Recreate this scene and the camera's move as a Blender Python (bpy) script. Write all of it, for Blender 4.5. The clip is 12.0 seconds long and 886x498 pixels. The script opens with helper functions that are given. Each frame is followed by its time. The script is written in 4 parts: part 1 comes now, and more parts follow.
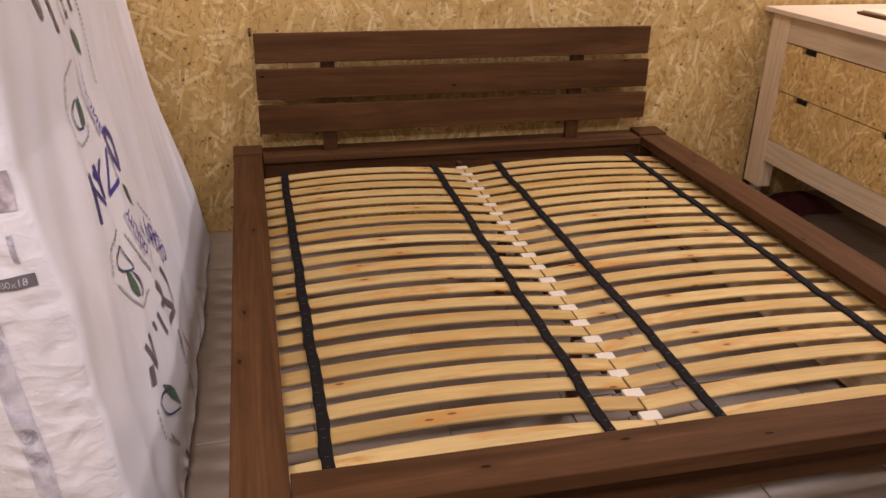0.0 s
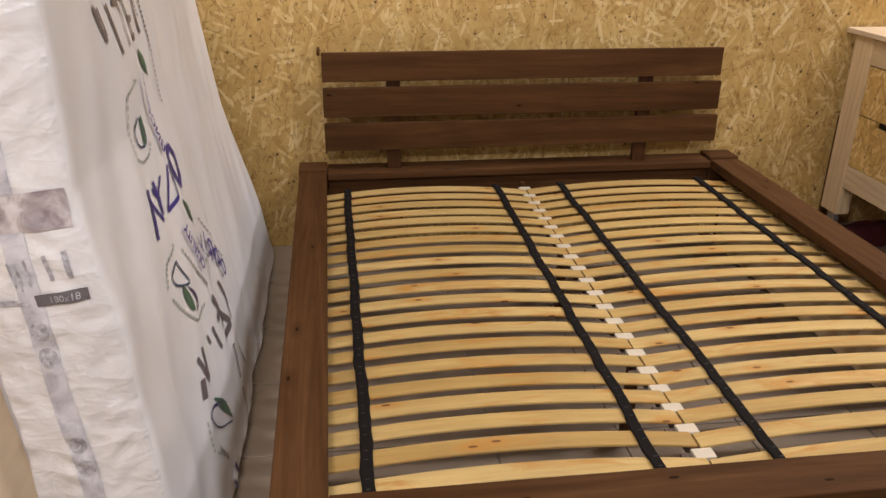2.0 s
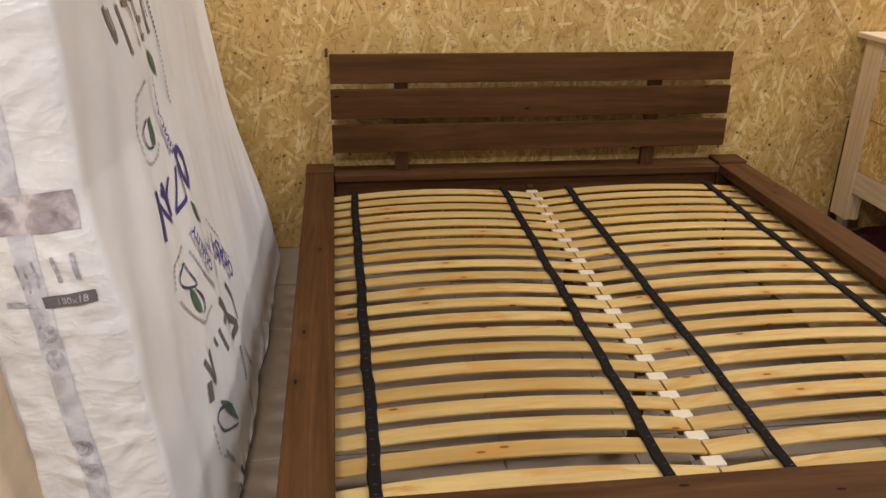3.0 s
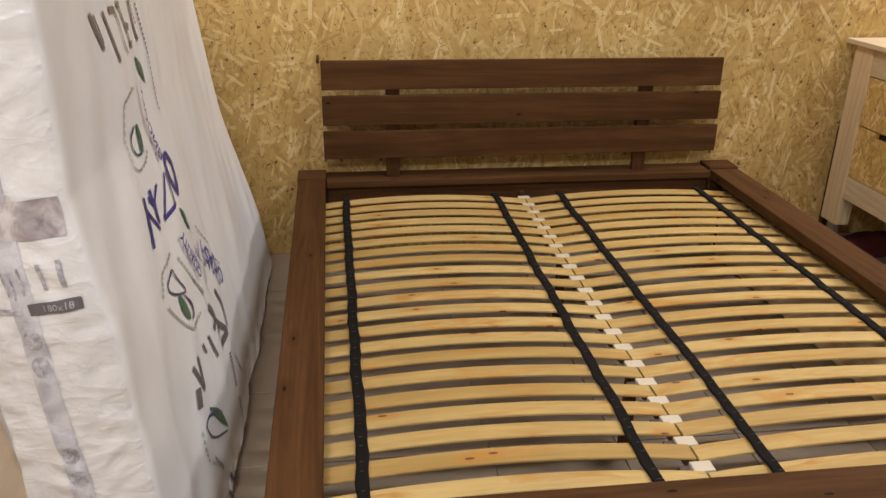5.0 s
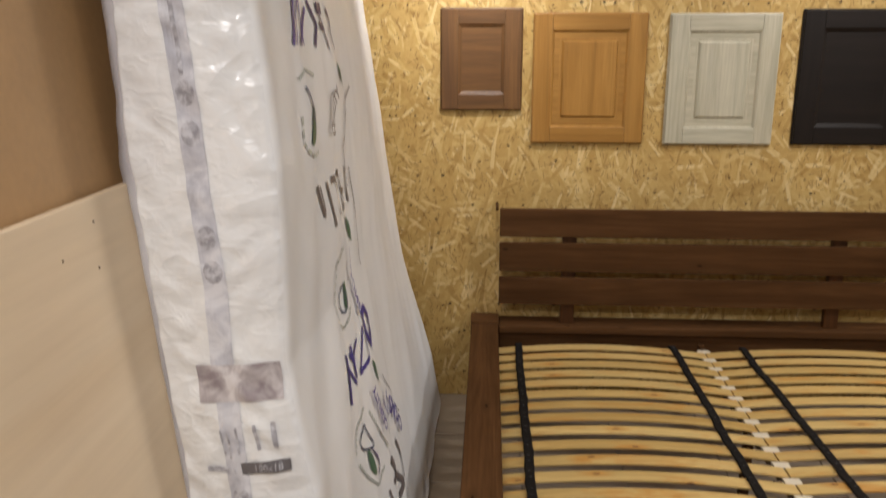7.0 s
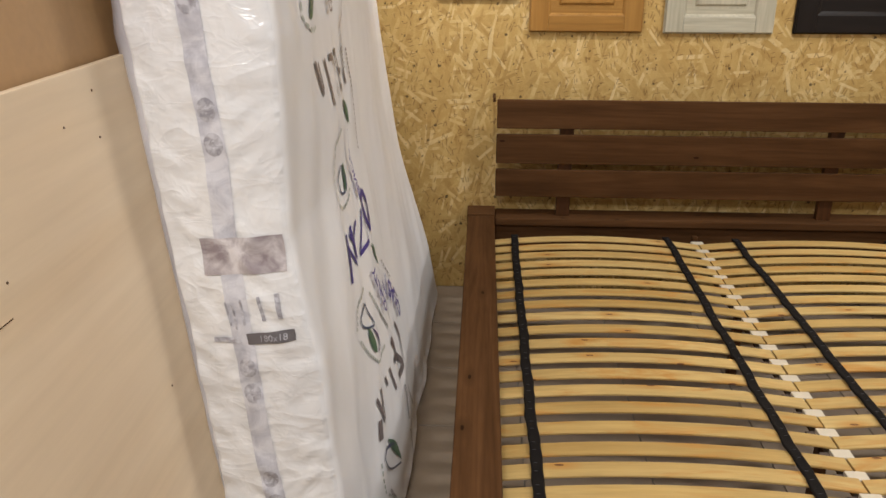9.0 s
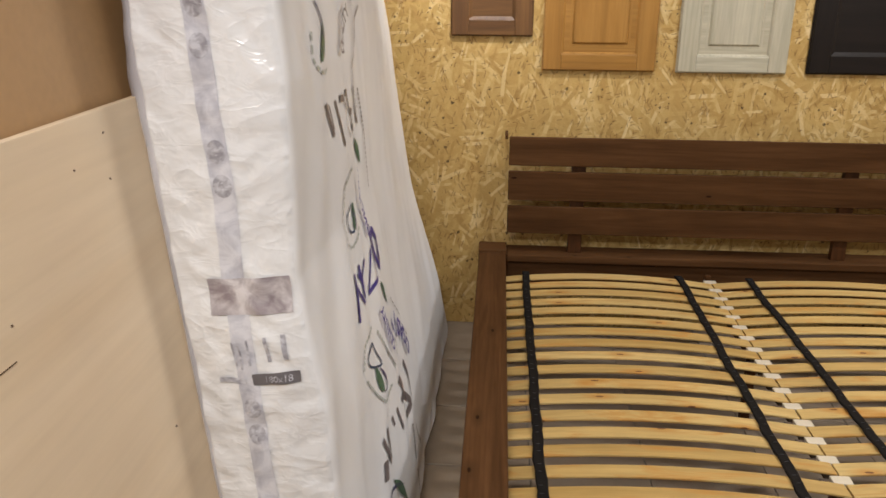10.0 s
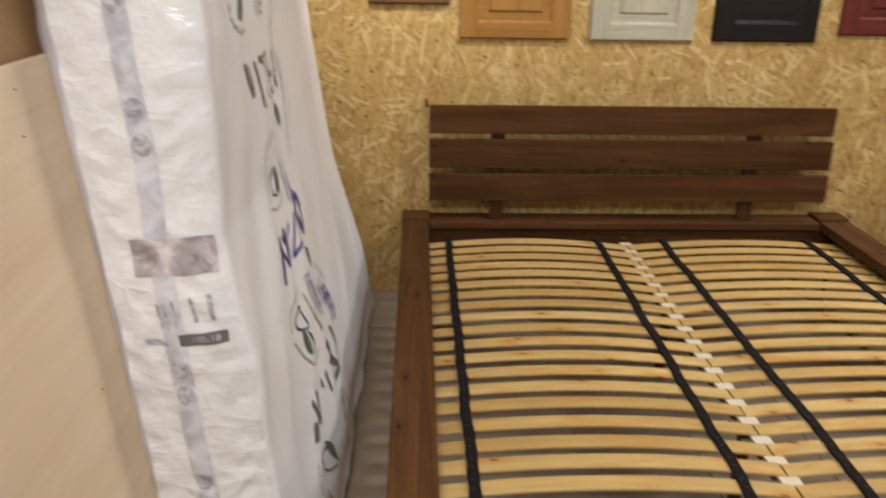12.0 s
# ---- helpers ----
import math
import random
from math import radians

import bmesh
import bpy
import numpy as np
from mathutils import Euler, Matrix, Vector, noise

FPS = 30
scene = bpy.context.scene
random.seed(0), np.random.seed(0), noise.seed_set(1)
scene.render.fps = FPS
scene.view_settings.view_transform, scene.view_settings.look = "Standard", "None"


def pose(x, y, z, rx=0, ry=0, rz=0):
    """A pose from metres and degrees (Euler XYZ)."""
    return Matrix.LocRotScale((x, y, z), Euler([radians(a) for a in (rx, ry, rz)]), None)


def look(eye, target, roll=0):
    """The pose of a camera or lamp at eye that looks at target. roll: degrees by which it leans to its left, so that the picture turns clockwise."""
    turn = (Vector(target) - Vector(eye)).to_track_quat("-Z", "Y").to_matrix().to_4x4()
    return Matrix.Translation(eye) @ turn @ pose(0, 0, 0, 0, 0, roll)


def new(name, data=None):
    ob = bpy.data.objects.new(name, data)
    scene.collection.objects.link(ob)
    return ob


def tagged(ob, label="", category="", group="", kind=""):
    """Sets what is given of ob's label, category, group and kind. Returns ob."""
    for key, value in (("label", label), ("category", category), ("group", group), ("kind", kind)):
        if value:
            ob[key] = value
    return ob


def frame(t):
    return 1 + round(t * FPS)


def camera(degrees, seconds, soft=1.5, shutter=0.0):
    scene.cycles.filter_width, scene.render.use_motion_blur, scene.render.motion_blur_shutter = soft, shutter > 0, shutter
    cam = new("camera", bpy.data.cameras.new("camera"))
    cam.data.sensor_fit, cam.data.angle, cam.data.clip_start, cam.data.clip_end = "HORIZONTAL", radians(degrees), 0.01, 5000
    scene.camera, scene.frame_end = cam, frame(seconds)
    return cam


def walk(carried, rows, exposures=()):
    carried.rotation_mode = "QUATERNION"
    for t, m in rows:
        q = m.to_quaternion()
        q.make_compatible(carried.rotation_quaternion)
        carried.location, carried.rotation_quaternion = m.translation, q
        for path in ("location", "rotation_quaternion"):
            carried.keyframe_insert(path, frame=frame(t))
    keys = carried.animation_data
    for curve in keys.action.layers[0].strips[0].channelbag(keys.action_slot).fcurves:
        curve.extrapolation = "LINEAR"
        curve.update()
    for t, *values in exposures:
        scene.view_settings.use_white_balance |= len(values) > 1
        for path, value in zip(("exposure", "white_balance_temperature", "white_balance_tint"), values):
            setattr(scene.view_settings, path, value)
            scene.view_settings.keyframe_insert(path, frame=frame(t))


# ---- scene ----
cam = camera(57.5, 12.0, soft=1.5, shutter=0.5)
PATH = [
    (0, (-0.907, -3.49, 1.533), (-0.484, -1.722, 0.698), 1.2),
    (0.5, (-0.87, -3.483, 1.532), (-0.517, -1.702, 0.694), 1.0),
    (1, (-0.845, -3.487, 1.532), (-0.552, -1.692, 0.701), 0.9),
    (1.5, (-0.845, -3.487, 1.545), (-0.586, -1.679, 0.73), 0.8),
    (2, (-0.849, -3.477, 1.546), (-0.6, -1.662, 0.743), 0.6),
    (2.5, (-0.853, -3.469, 1.543), (-0.607, -1.654, 0.74), 0.8),
    (3, (-0.859, -3.462, 1.545), (-0.62, -1.644, 0.746), 0.9),
    (5, (-0.842, -3.465, 1.547), (-0.592, -1.643, 0.761), 0.9),
    (5.5, (-0.877, -3.453, 1.58), (-0.729, -1.592, 0.862), 0.5),
    (6, (-0.944, -3.431, 1.661), (-0.995, -1.496, 1.158), -0.3),
    (6.5, (-0.957, -3.418, 1.67), (-1.064, -1.466, 1.252), -0.1),
    (7, (-0.954, -3.415, 1.635), (-1.063, -1.482, 1.134), -0.0),
    (7.5, (-0.938, -3.418, 1.582), (-1.033, -1.531, 0.924), -0.5),
    (7.7, (-0.932, -3.423, 1.576), (-1.017, -1.551, 0.877), -0.6),
    (9.3, (-0.968, -3.446, 1.59), (-1.072, -1.584, 0.866), 0.5),
    (9.5, (-0.969, -3.442, 1.604), (-1.101, -1.571, 0.911), 0.6),
    (10, (-0.95, -3.434, 1.604), (-1.078, -1.548, 0.952), 0.4),
    (10.5, (-0.906, -3.428, 1.59), (-0.966, -1.546, 0.916), 0.9),
    (11, (-0.919, -3.432, 1.6), (-0.994, -1.55, 0.927), 0.9),
    (11.5, (-0.943, -3.444, 1.606), (-1.045, -1.559, 0.946), 0.9),
    (12, (-0.952, -3.479, 1.574), (-0.888, -1.607, 0.872), 0.9),
]
EXPOSE = [(0.0, 0.18, 6500, 29), (1.5, 0.18, 6500, 19), (2.5, 0.17, 6500, 13), (5.3, 0.18, 6500, 10), (6.3, 0.02, 6450, 8), (7.0, -0.03, 6500, 9), (7.6, 0.10, 6620, 10), (9.3, 0.17, 6420, 9), (12.0, 0.19, 6420, 10)]
walk(cam, [(t, look(eye, target, roll)) for t, eye, target, roll in PATH], EXPOSE)

# ---------------------------------------------------------------- light
world = bpy.data.worlds.new("world")
scene.world = world
world.use_nodes = True
world.node_tree.nodes["Background"].inputs[0].default_value = (1.0, 0.86, 0.68, 1)
world.node_tree.nodes["Background"].inputs[1].default_value = 0.02


def ceiling_lamp_light(name, x, y, z, watts, sx, sy, colour=(1.0, 0.965, 0.95)):
    data = bpy.data.lights.new(name, "AREA")
    data.shape, data.size, data.size_y = "RECTANGLE", sx, sy
    data.energy, data.color = watts, colour
    ob = new(name, data)
    ob.location = (x, y, z)
    return ob


# lamps out of view, set by shadows and added fill; their shape is assumed
LAMPS = [(2.45, -0.1, 2.66, 32, 0.9, 0.16), (0.5, -1.3, 2.66, 24, 0.6, 0.12), (2.4, -3.3, 2.66, 40, 1.2, 0.14), (-1.30, -3.75, 2.66, 46, 0.5, 0.3)]
for lx, ly, lz, watts, sx, sy in LAMPS:
    ceiling_lamp_light("unseen_ceiling_light", lx, ly, lz - 0.075, watts, sx, sy)
# unseen spots added to brighten the upper display wall
for lx, watts, ax, az in ((-0.95, 7.6, -1.10, 1.90), (0.45, 2.4, 0.4, 1.6)):
    spot = ceiling_lamp_light("wall_fill_spot", lx, -0.72, 2.6, watts, 0.12, 0.12)
    spot.matrix_world = look((lx, -0.72, 2.6), (ax, 0.14, az))
    spot.data.spread = radians(96)


# ---------------------------------------------------------------- materials
def nodes_of(name):
    mat = bpy.data.materials.new(name)
    mat.use_nodes = True
    tree = mat.node_tree
    return mat, tree, tree.nodes["Principled BSDF"]


def add(tree, kind, **values):
    node = tree.nodes.new(kind)
    for key, value in values.items():
        if key in ("operation", "blend_type", "data_type", "feature", "noise_dimensions", "voronoi_dimensions", "wave_type", "bands_direction", "interpolation_type", "clamp"):
            setattr(node, key, value)
        else:
            node.inputs[key.replace("_", " ")].default_value = value
    return node


def math_node(tree, op, a, b=None, clamp=False):
    node = tree.nodes.new("ShaderNodeMath")
    node.operation, node.use_clamp = op, clamp
    for i, v in enumerate((a, b)):
        if v is None:
            continue
        if isinstance(v, (int, float)):
            node.inputs[i].default_value = v
        else:
            tree.links.new(v, node.inputs[i])
    return node.outputs[0]


def ramp(tree, source, stops):
    node = tree.nodes.new("ShaderNodeValToRGB")
    while len(node.color_ramp.elements) < len(stops):
        node.color_ramp.elements.new(0.5)
    for el, (at, colour) in zip(node.color_ramp.elements, stops):
        el.position, el.color = at, (*colour, 1)
    tree.links.new(source, node.inputs[0])
    return node.outputs[0]


def mix(tree, factor, a, b, blend="MIX"):
    node = tree.nodes.new("ShaderNodeMix")
    node.data_type, node.blend_type = "RGBA", blend
    for sock, v in ((node.inputs[0], factor), (node.inputs[6], a), (node.inputs[7], b)):
        if isinstance(v, (int, float)):
            sock.default_value = v
        elif isinstance(v, tuple):
            sock.default_value = (*v, 1)
        else:
            tree.links.new(v, sock)
    return node.outputs[2]


def coords(tree, scale=(1, 1, 1), turn=(0, 0, 0), shift=None):
    tex = tree.nodes.new("ShaderNodeTexCoord")
    node = tree.nodes.new("ShaderNodeMapping")
    node.inputs["Scale"].default_value = scale
    node.inputs["Rotation"].default_value = [radians(a) for a in turn]
    tree.links.new(tex.outputs["Object"], node.inputs["Vector"])
    if shift:
        info = tree.nodes.new("ShaderNodeObjectInfo")
        move = tree.nodes.new("ShaderNodeVectorMath")
        move.operation = "MULTIPLY_ADD"
        tree.links.new(info.outputs["Random"], move.inputs[0])
        move.inputs[1].default_value = shift
        tree.links.new(tex.outputs["Object"], move.inputs[2])
        tree.links.new(move.outputs[0], node.inputs["Vector"])
    return node.outputs[0]


def noise_of(tree, vector, scale, detail=4.0, rough=0.55, distort=0.0):
    node = add(tree, "ShaderNodeTexNoise", Scale=scale, Detail=detail, Roughness=rough, Distortion=distort)
    tree.links.new(vector, node.inputs["Vector"])
    return node.outputs[0]


def bump(tree, bsdf, height, strength=0.2, distance=0.01):
    node = add(tree, "ShaderNodeBump", Strength=strength, Distance=distance)
    tree.links.new(height, node.inputs["Height"])
    tree.links.new(node.outputs[0], bsdf.inputs["Normal"])


def osb_material(name, plane="xz", tint=1.0):
    """Pressed strand board: many layers of straight-edged strands, laid at all angles."""
    mat, tree, bsdf = nodes_of(name)
    tex = tree.nodes.new("ShaderNodeTexCoord")
    place = tree.nodes.new("ShaderNodeSeparateXYZ")
    tree.links.new(tex.outputs["Object"], place.inputs[0])
    flat = tree.nodes.new("ShaderNodeCombineXYZ")
    tree.links.new(place.outputs["X" if plane == "xz" else "Y"], flat.inputs[0])
    tree.links.new(place.outputs["Z"], flat.inputs[1])
    flat = flat.outputs[0]

    def stretched(turn, across, along, shift):
        spin = tree.nodes.new("ShaderNodeMapping")
        spin.inputs["Rotation"].default_value = (0, 0, radians(turn))
        tree.links.new(flat, spin.inputs["Vector"])
        draw = tree.nodes.new("ShaderNodeMapping")
        draw.inputs["Scale"].default_value = (across, along, 1)
        draw.inputs["Location"].default_value = (shift * 7.31, shift * 3.17, 0)
        tree.links.new(spin.outputs[0], draw.inputs["Vector"])
        return draw.outputs[0]

    def strands(turn, across, along, shift, wobble):
        lay = stretched(turn, across, along, shift)
        bend = tree.nodes.new("ShaderNodeVectorMath")
        bend.operation = "MULTIPLY_ADD"
        tree.links.new(add_noise(lay, 0.7), bend.inputs[0])
        bend.inputs[1].default_value = (wobble, wobble, 0)
        tree.links.new(lay, bend.inputs[2])
        cell = add(tree, "ShaderNodeTexVoronoi", Scale=1.0, Randomness=0.9)
        cell.voronoi_dimensions, cell.distance = "2D", "CHEBYCHEV"
        tree.links.new(bend.outputs[0], cell.inputs["Vector"])
        split = tree.nodes.new("ShaderNodeSeparateColor")
        tree.links.new(cell.outputs["Color"], split.inputs[0])
        return cell.outputs["Distance"], split.outputs

    def add_noise(vector, scale):
        return noise_of(tree, vector, scale, 3)

    broad = noise_of(tree, flat, 26, 4, 0.6, 0.4)
    colour = ramp(tree, broad, [(0.3, (0.50, 0.33, 0.11)), (0.7, (0.62, 0.44, 0.175))])
    height = math_node(tree, "MULTIPLY", broad, 0.3)
    layers = ((10, 30, 5.0, 0.6), (-25, 25, 4.2, 0.6), (48, 34, 5.5, 0.55), (-52, 28, 4.8, 0.5), (86, 38, 6.0, 0.4), (22, 32, 4.6, 0.34),
              (-14, 42, 5.6, 0.30), (36, 36, 5.0, 0.26), (-70, 46, 6.5, 0.22), (4, 40, 4.8, 0.24), (66, 36, 5.2, 0.16), (-38, 50, 6.4, 0.22), (15, 60, 7.0, 0.2))
    for n, (turn, across, along, share) in enumerate(layers):
        far, rnd = strands(turn, across, along, n + 1, 0.35)
        tone = ramp(tree, rnd[0], [(0.0, (0.40, 0.245, 0.075)), (0.2, (0.54, 0.36, 0.125)), (0.6, (0.635, 0.45, 0.18)), (0.85, (0.74, 0.565, 0.27)), (1.0, (0.85, 0.70, 0.40))])
        edge = math_node(tree, "MULTIPLY", math_node(tree, "SUBTRACT", math_node(tree, "ADD", 0.22, math_node(tree, "MULTIPLY", rnd[2], 0.2)), far, True), 14.0, True)
        keep = math_node(tree, "MULTIPLY", math_node(tree, "LESS_THAN", rnd[1], share), edge)
        colour = mix(tree, math_node(tree, "MULTIPLY", keep, 0.72), colour, tone)
        height = math_node(tree, "ADD", math_node(tree, "MULTIPLY", height, 0.92), math_node(tree, "MULTIPLY", keep, math_node(tree, "MULTIPLY", rnd[2], 0.5)))
    # thin dark slivers of bark
    for n, (turn, across, along, share, force) in enumerate(((20, 110, 20, 0.08, 0.55), (76, 140, 26, 0.07, 0.6), (-32, 100, 17, 0.08, 0.45), (-10, 130, 22, 0.08, 0.55))):
        far, rnd = strands(turn, across, along, n + 21, 0.8)
        keep = math_node(tree, "MULTIPLY", math_node(tree, "LESS_THAN", rnd[1], share), math_node(tree, "MULTIPLY", math_node(tree, "SUBTRACT", 0.3, far, True), 10.0, True))
        colour = mix(tree, math_node(tree, "MULTIPLY", keep, force), colour, (0.17, 0.085, 0.025))
    fine = noise_of(tree, flat, 190, 3)
    colour = mix(tree, 0.3, colour, ramp(tree, fine, [(0.3, (0.62, 0.6, 0.56)), (0.7, (1, 1, 1))]), "MULTIPLY")
    large = noise_of(tree, flat, 3.1, 4)
    colour = mix(tree, 0.55, colour, ramp(tree, large, [(0.3, (0.74, 0.71, 0.64)), (0.68, (1, 1, 1))]), "MULTIPLY")
    # small bark specks with ragged outlines
    for scale, size, n in ((15.0, 0.115, 1), (26.0, 0.10, 2)):
        ragged = tree.nodes.new("ShaderNodeVectorMath")
        ragged.operation = "MULTIPLY_ADD"
        tree.links.new(noise_of(tree, flat, 130, 3), ragged.inputs[0])
        ragged.inputs[1].default_value = (0.012, 0.02, 0)
        tree.links.new(flat, ragged.inputs[2])
        spot = add(tree, "ShaderNodeTexVoronoi", Scale=scale, Randomness=1.0)
        spot.voronoi_dimensions = "2D"
        tree.links.new(ragged.outputs[0], spot.inputs["Vector"])
        sizes = tree.nodes.new("ShaderNodeSeparateColor")
        tree.links.new(spot.outputs["Color"], sizes.inputs[0])
        limit = math_node(tree, "MULTIPLY", math_node(tree, "POWER", sizes.outputs[n % 3], 3.0), size)
        speck = math_node(tree, "LESS_THAN", spot.outputs["Distance"], limit)
        colour = mix(tree, math_node(tree, "MULTIPLY", speck, 0.8), colour, (0.05, 0.028, 0.013))
    if tint != 1.0:
        colour = mix(tree, 1.0, colour, (tint, tint * 0.97, tint * 0.93), "MULTIPLY")
    colour = mix(tree, 1.0, colour, (1.0, 0.965, 0.90), "MULTIPLY")
    tree.links.new(colour, bsdf.inputs["Base Color"])
    bsdf.inputs["Specular IOR Level"].default_value = 0.3
    bsdf.inputs["Roughness"].default_value = 0.6
    bump(tree, bsdf, height, 0.3, 0.004)
    return mat


def wood_material(name, dark, light, axis="x", grain=1.0, rough=0.5, knots=0.0, knot_colour=(0.03, 0.012, 0.006), contrast=1.0, coat=0.0, lines=0.25, halo_colour=None, low_tone=(0.82, 0.80, 0.76), gloss=0.5, stains=0.0):
    """Sawn wood with its grain along one axis; every object gets its own cut of it."""
    mat, tree, bsdf = nodes_of(name)
    k = {"x": (0.06, 1, 1), "y": (1, 0.06, 1), "z": (1, 1, 0.06)}[axis]
    base = coords(tree, (1, 1, 1), shift=(7.3, 5.1, 3.7))
    long = tree.nodes.new("ShaderNodeMapping")
    long.inputs["Scale"].default_value = k
    tree.links.new(base, long.inputs["Vector"])
    rings = noise_of(tree, long.outputs[0], 14 * grain, 6, 0.62, 0.8)
    fibre = noise_of(tree, long.outputs[0], 150 * grain, 3, 0.6)
    broad = noise_of(tree, base, 2.3, 3)
    colour = ramp(tree, rings, [(0.28, dark), (0.72, light)])
    colour = mix(tree, 0.45 * contrast, colour, ramp(tree, fibre, [(0.3, (0.62, 0.6, 0.58)), (0.7, (1, 1, 1))]), "MULTIPLY")
    colour = mix(tree, 0.6 * contrast, colour, ramp(tree, broad, [(0.3, (0.7, 0.68, 0.66)), (0.7, (1.0, 1.0, 1.0))]), "MULTIPLY")
    # growth rings: contours of a drawn-out noise
    slow = noise_of(tree, long.outputs[0], 5.5 * grain, 2, 0.5, 0.4)
    growth = math_node(tree, "ADD", math_node(tree, "MULTIPLY", math_node(tree, "SINE", math_node(tree, "MULTIPLY", slow, 95.0)), 0.5), 0.5)
    growth = math_node(tree, "MULTIPLY", math_node(tree, "POWER", growth, 2.0), lines)
    colour = mix(tree, growth, colour, tuple(0.45 * d for d in dark))
    info = tree.nodes.new("ShaderNodeObjectInfo")
    tone = ramp(tree, info.outputs["Random"], [(0.0, low_tone), (0.5, (0.95, 0.93, 0.90)), (1.0, (1.0, 1.0, 1.0))])
    colour = mix(tree, 0.9, colour, tone, "MULTIPLY")
    if stains > 0:
        drift = tree.nodes.new("ShaderNodeMapping")
        drift.inputs["Scale"].default_value = {"x": (0.22, 1, 1), "y": (1, 0.22, 1), "z": (1, 1, 0.22)}[axis]
        tree.links.new(base, drift.inputs["Vector"])
        blot = noise_of(tree, drift.outputs[0], 17, 4, 0.6, 1.2)
        colour = mix(tree, math_node(tree, "MULTIPLY", math_node(tree, "SUBTRACT", blot, 0.52, True), stains, True), colour, halo_colour)
    if knots > 0:
        place = tree.nodes.new("ShaderNodeSeparateXYZ")
        tree.links.new(base, place.inputs[0])
        a, b, c = {"x": (0, 1, 2), "y": (1, 0, 2), "z": (2, 0, 1)}[axis]
        join = tree.nodes.new("ShaderNodeCombineXYZ")
        tree.links.new(math_node(tree, "MULTIPLY", place.outputs[a], 3.4), join.inputs[0])
        tree.links.new(math_node(tree, "MULTIPLY", math_node(tree, "ADD", place.outputs[b], place.outputs[c]), 9.0), join.inputs[1])
        knot = add(tree, "ShaderNodeTexVoronoi", Scale=1.0, Randomness=1.0)
        knot.voronoi_dimensions = "2D"
        tree.links.new(join.outputs[0], knot.inputs["Vector"])
        pick = tree.nodes.new("ShaderNodeSeparateColor")
        tree.links.new(knot.outputs["Color"], pick.inputs[0])
        there = math_node(tree, "GREATER_THAN", pick.outputs[0], 1.0 - knots)
        halo = math_node(tree, "MULTIPLY", there, math_node(tree, "SUBTRACT", 1.0, math_node(tree, "DIVIDE", knot.outputs["Distance"], 0.22), True), True)
        core = math_node(tree, "MULTIPLY", there, math_node(tree, "LESS_THAN", knot.outputs["Distance"], 0.04))
        colour = mix(tree, math_node(tree, "MULTIPLY", halo, 1.0, True), colour, halo_colour or tuple(0.5 * d + 0.25 * l for d, l in zip(dark, light)))
        colour = mix(tree, math_node(tree, "MULTIPLY", core, 0.85), colour, knot_colour)
    tree.links.new(colour, bsdf.inputs["Base Color"])
    bsdf.inputs["Roughness"].default_value = rough
    bsdf.inputs["Specular IOR Level"].default_value = gloss
    bsdf.inputs["Coat Weight"].default_value = coat
    bsdf.inputs["Coat Roughness"].default_value = 0.3
    bump(tree, bsdf, math_node(tree, "ADD", fibre, rings), 0.15, 0.002)
    return mat


def plain_material(name, colour, rough=0.5, metal=0.0, vary=0.15, scale=30.0, relief=0.05):
    mat, tree, bsdf = nodes_of(name)
    n = noise_of(tree, coords(tree), scale, 5)
    low = tuple(c * (1 - vary) for c in colour)
    big = noise_of(tree, coords(tree), scale * 0.12, 3)
    c = mix(tree, n, low, colour)
    c = mix(tree, 0.5, c, ramp(tree, big, [(0.3, (1 - vary,) * 3), (0.7, (1, 1, 1))]), "MULTIPLY")
    tree.links.new(c, bsdf.inputs["Base Color"])
    bsdf.inputs["Roughness"].default_value, bsdf.inputs["Metallic"].default_value = rough, metal
    bump(tree, bsdf, n, relief * 4, 0.003)
    return mat


def film_material(name, size, squash, strength, rough=(0.3, 0.5), gloss=0.4, coat=0.0, sharp=0.0):
    """Milky polythene wrap over white quilted cloth; sharp: how much it is crumpled into small creases."""
    mat, tree, bsdf = nodes_of(name)
    base = coords(tree)
    fold = tree.nodes.new("ShaderNodeMapping")
    fold.inputs["Scale"].default_value = squash
    tree.links.new(base, fold.inputs["Vector"])

    def ridges(scale, detail, power):
        n = noise_of(tree, fold.outputs[0], scale, detail, 0.5, 0.9)
        r = math_node(tree, "SUBTRACT", 1.0, math_node(tree, "MULTIPLY", math_node(tree, "ABSOLUTE", math_node(tree, "SUBTRACT", n, 0.5)), 5.0), True)
        return math_node(tree, "POWER", r, power)

    height = math_node(tree, "MULTIPLY", noise_of(tree, fold.outputs[0], size, 3, 0.5, 0.5), 1.2)
    if sharp:
        height = math_node(tree, "ADD", height, math_node(tree, "MULTIPLY", ridges(size * 0.7, 1, 2.0), 0.55 * sharp))
        height = math_node(tree, "ADD", height, math_node(tree, "MULTIPLY", ridges(size * 1.9, 2, 1.6), 0.25 * sharp))
    tree.links.new(ramp(tree, noise_of(tree, base, 3.0, 4), [(0.3, (0.80, 0.80, 0.81)), (0.7, (0.885, 0.885, 0.89))]), bsdf.inputs["Base Color"])
    tree.links.new(ramp(tree, noise_of(tree, base, 11, 3), [(0.3, (rough[0],) * 3), (0.7, (rough[1],) * 3)]), bsdf.inputs["Roughness"])
    bsdf.inputs["Specular IOR Level"].default_value = gloss
    bsdf.inputs["Coat Weight"].default_value = coat
    bsdf.inputs["Coat Roughness"].default_value = 0.16
    bump(tree, bsdf, height, strength, 0.012)
    return mat


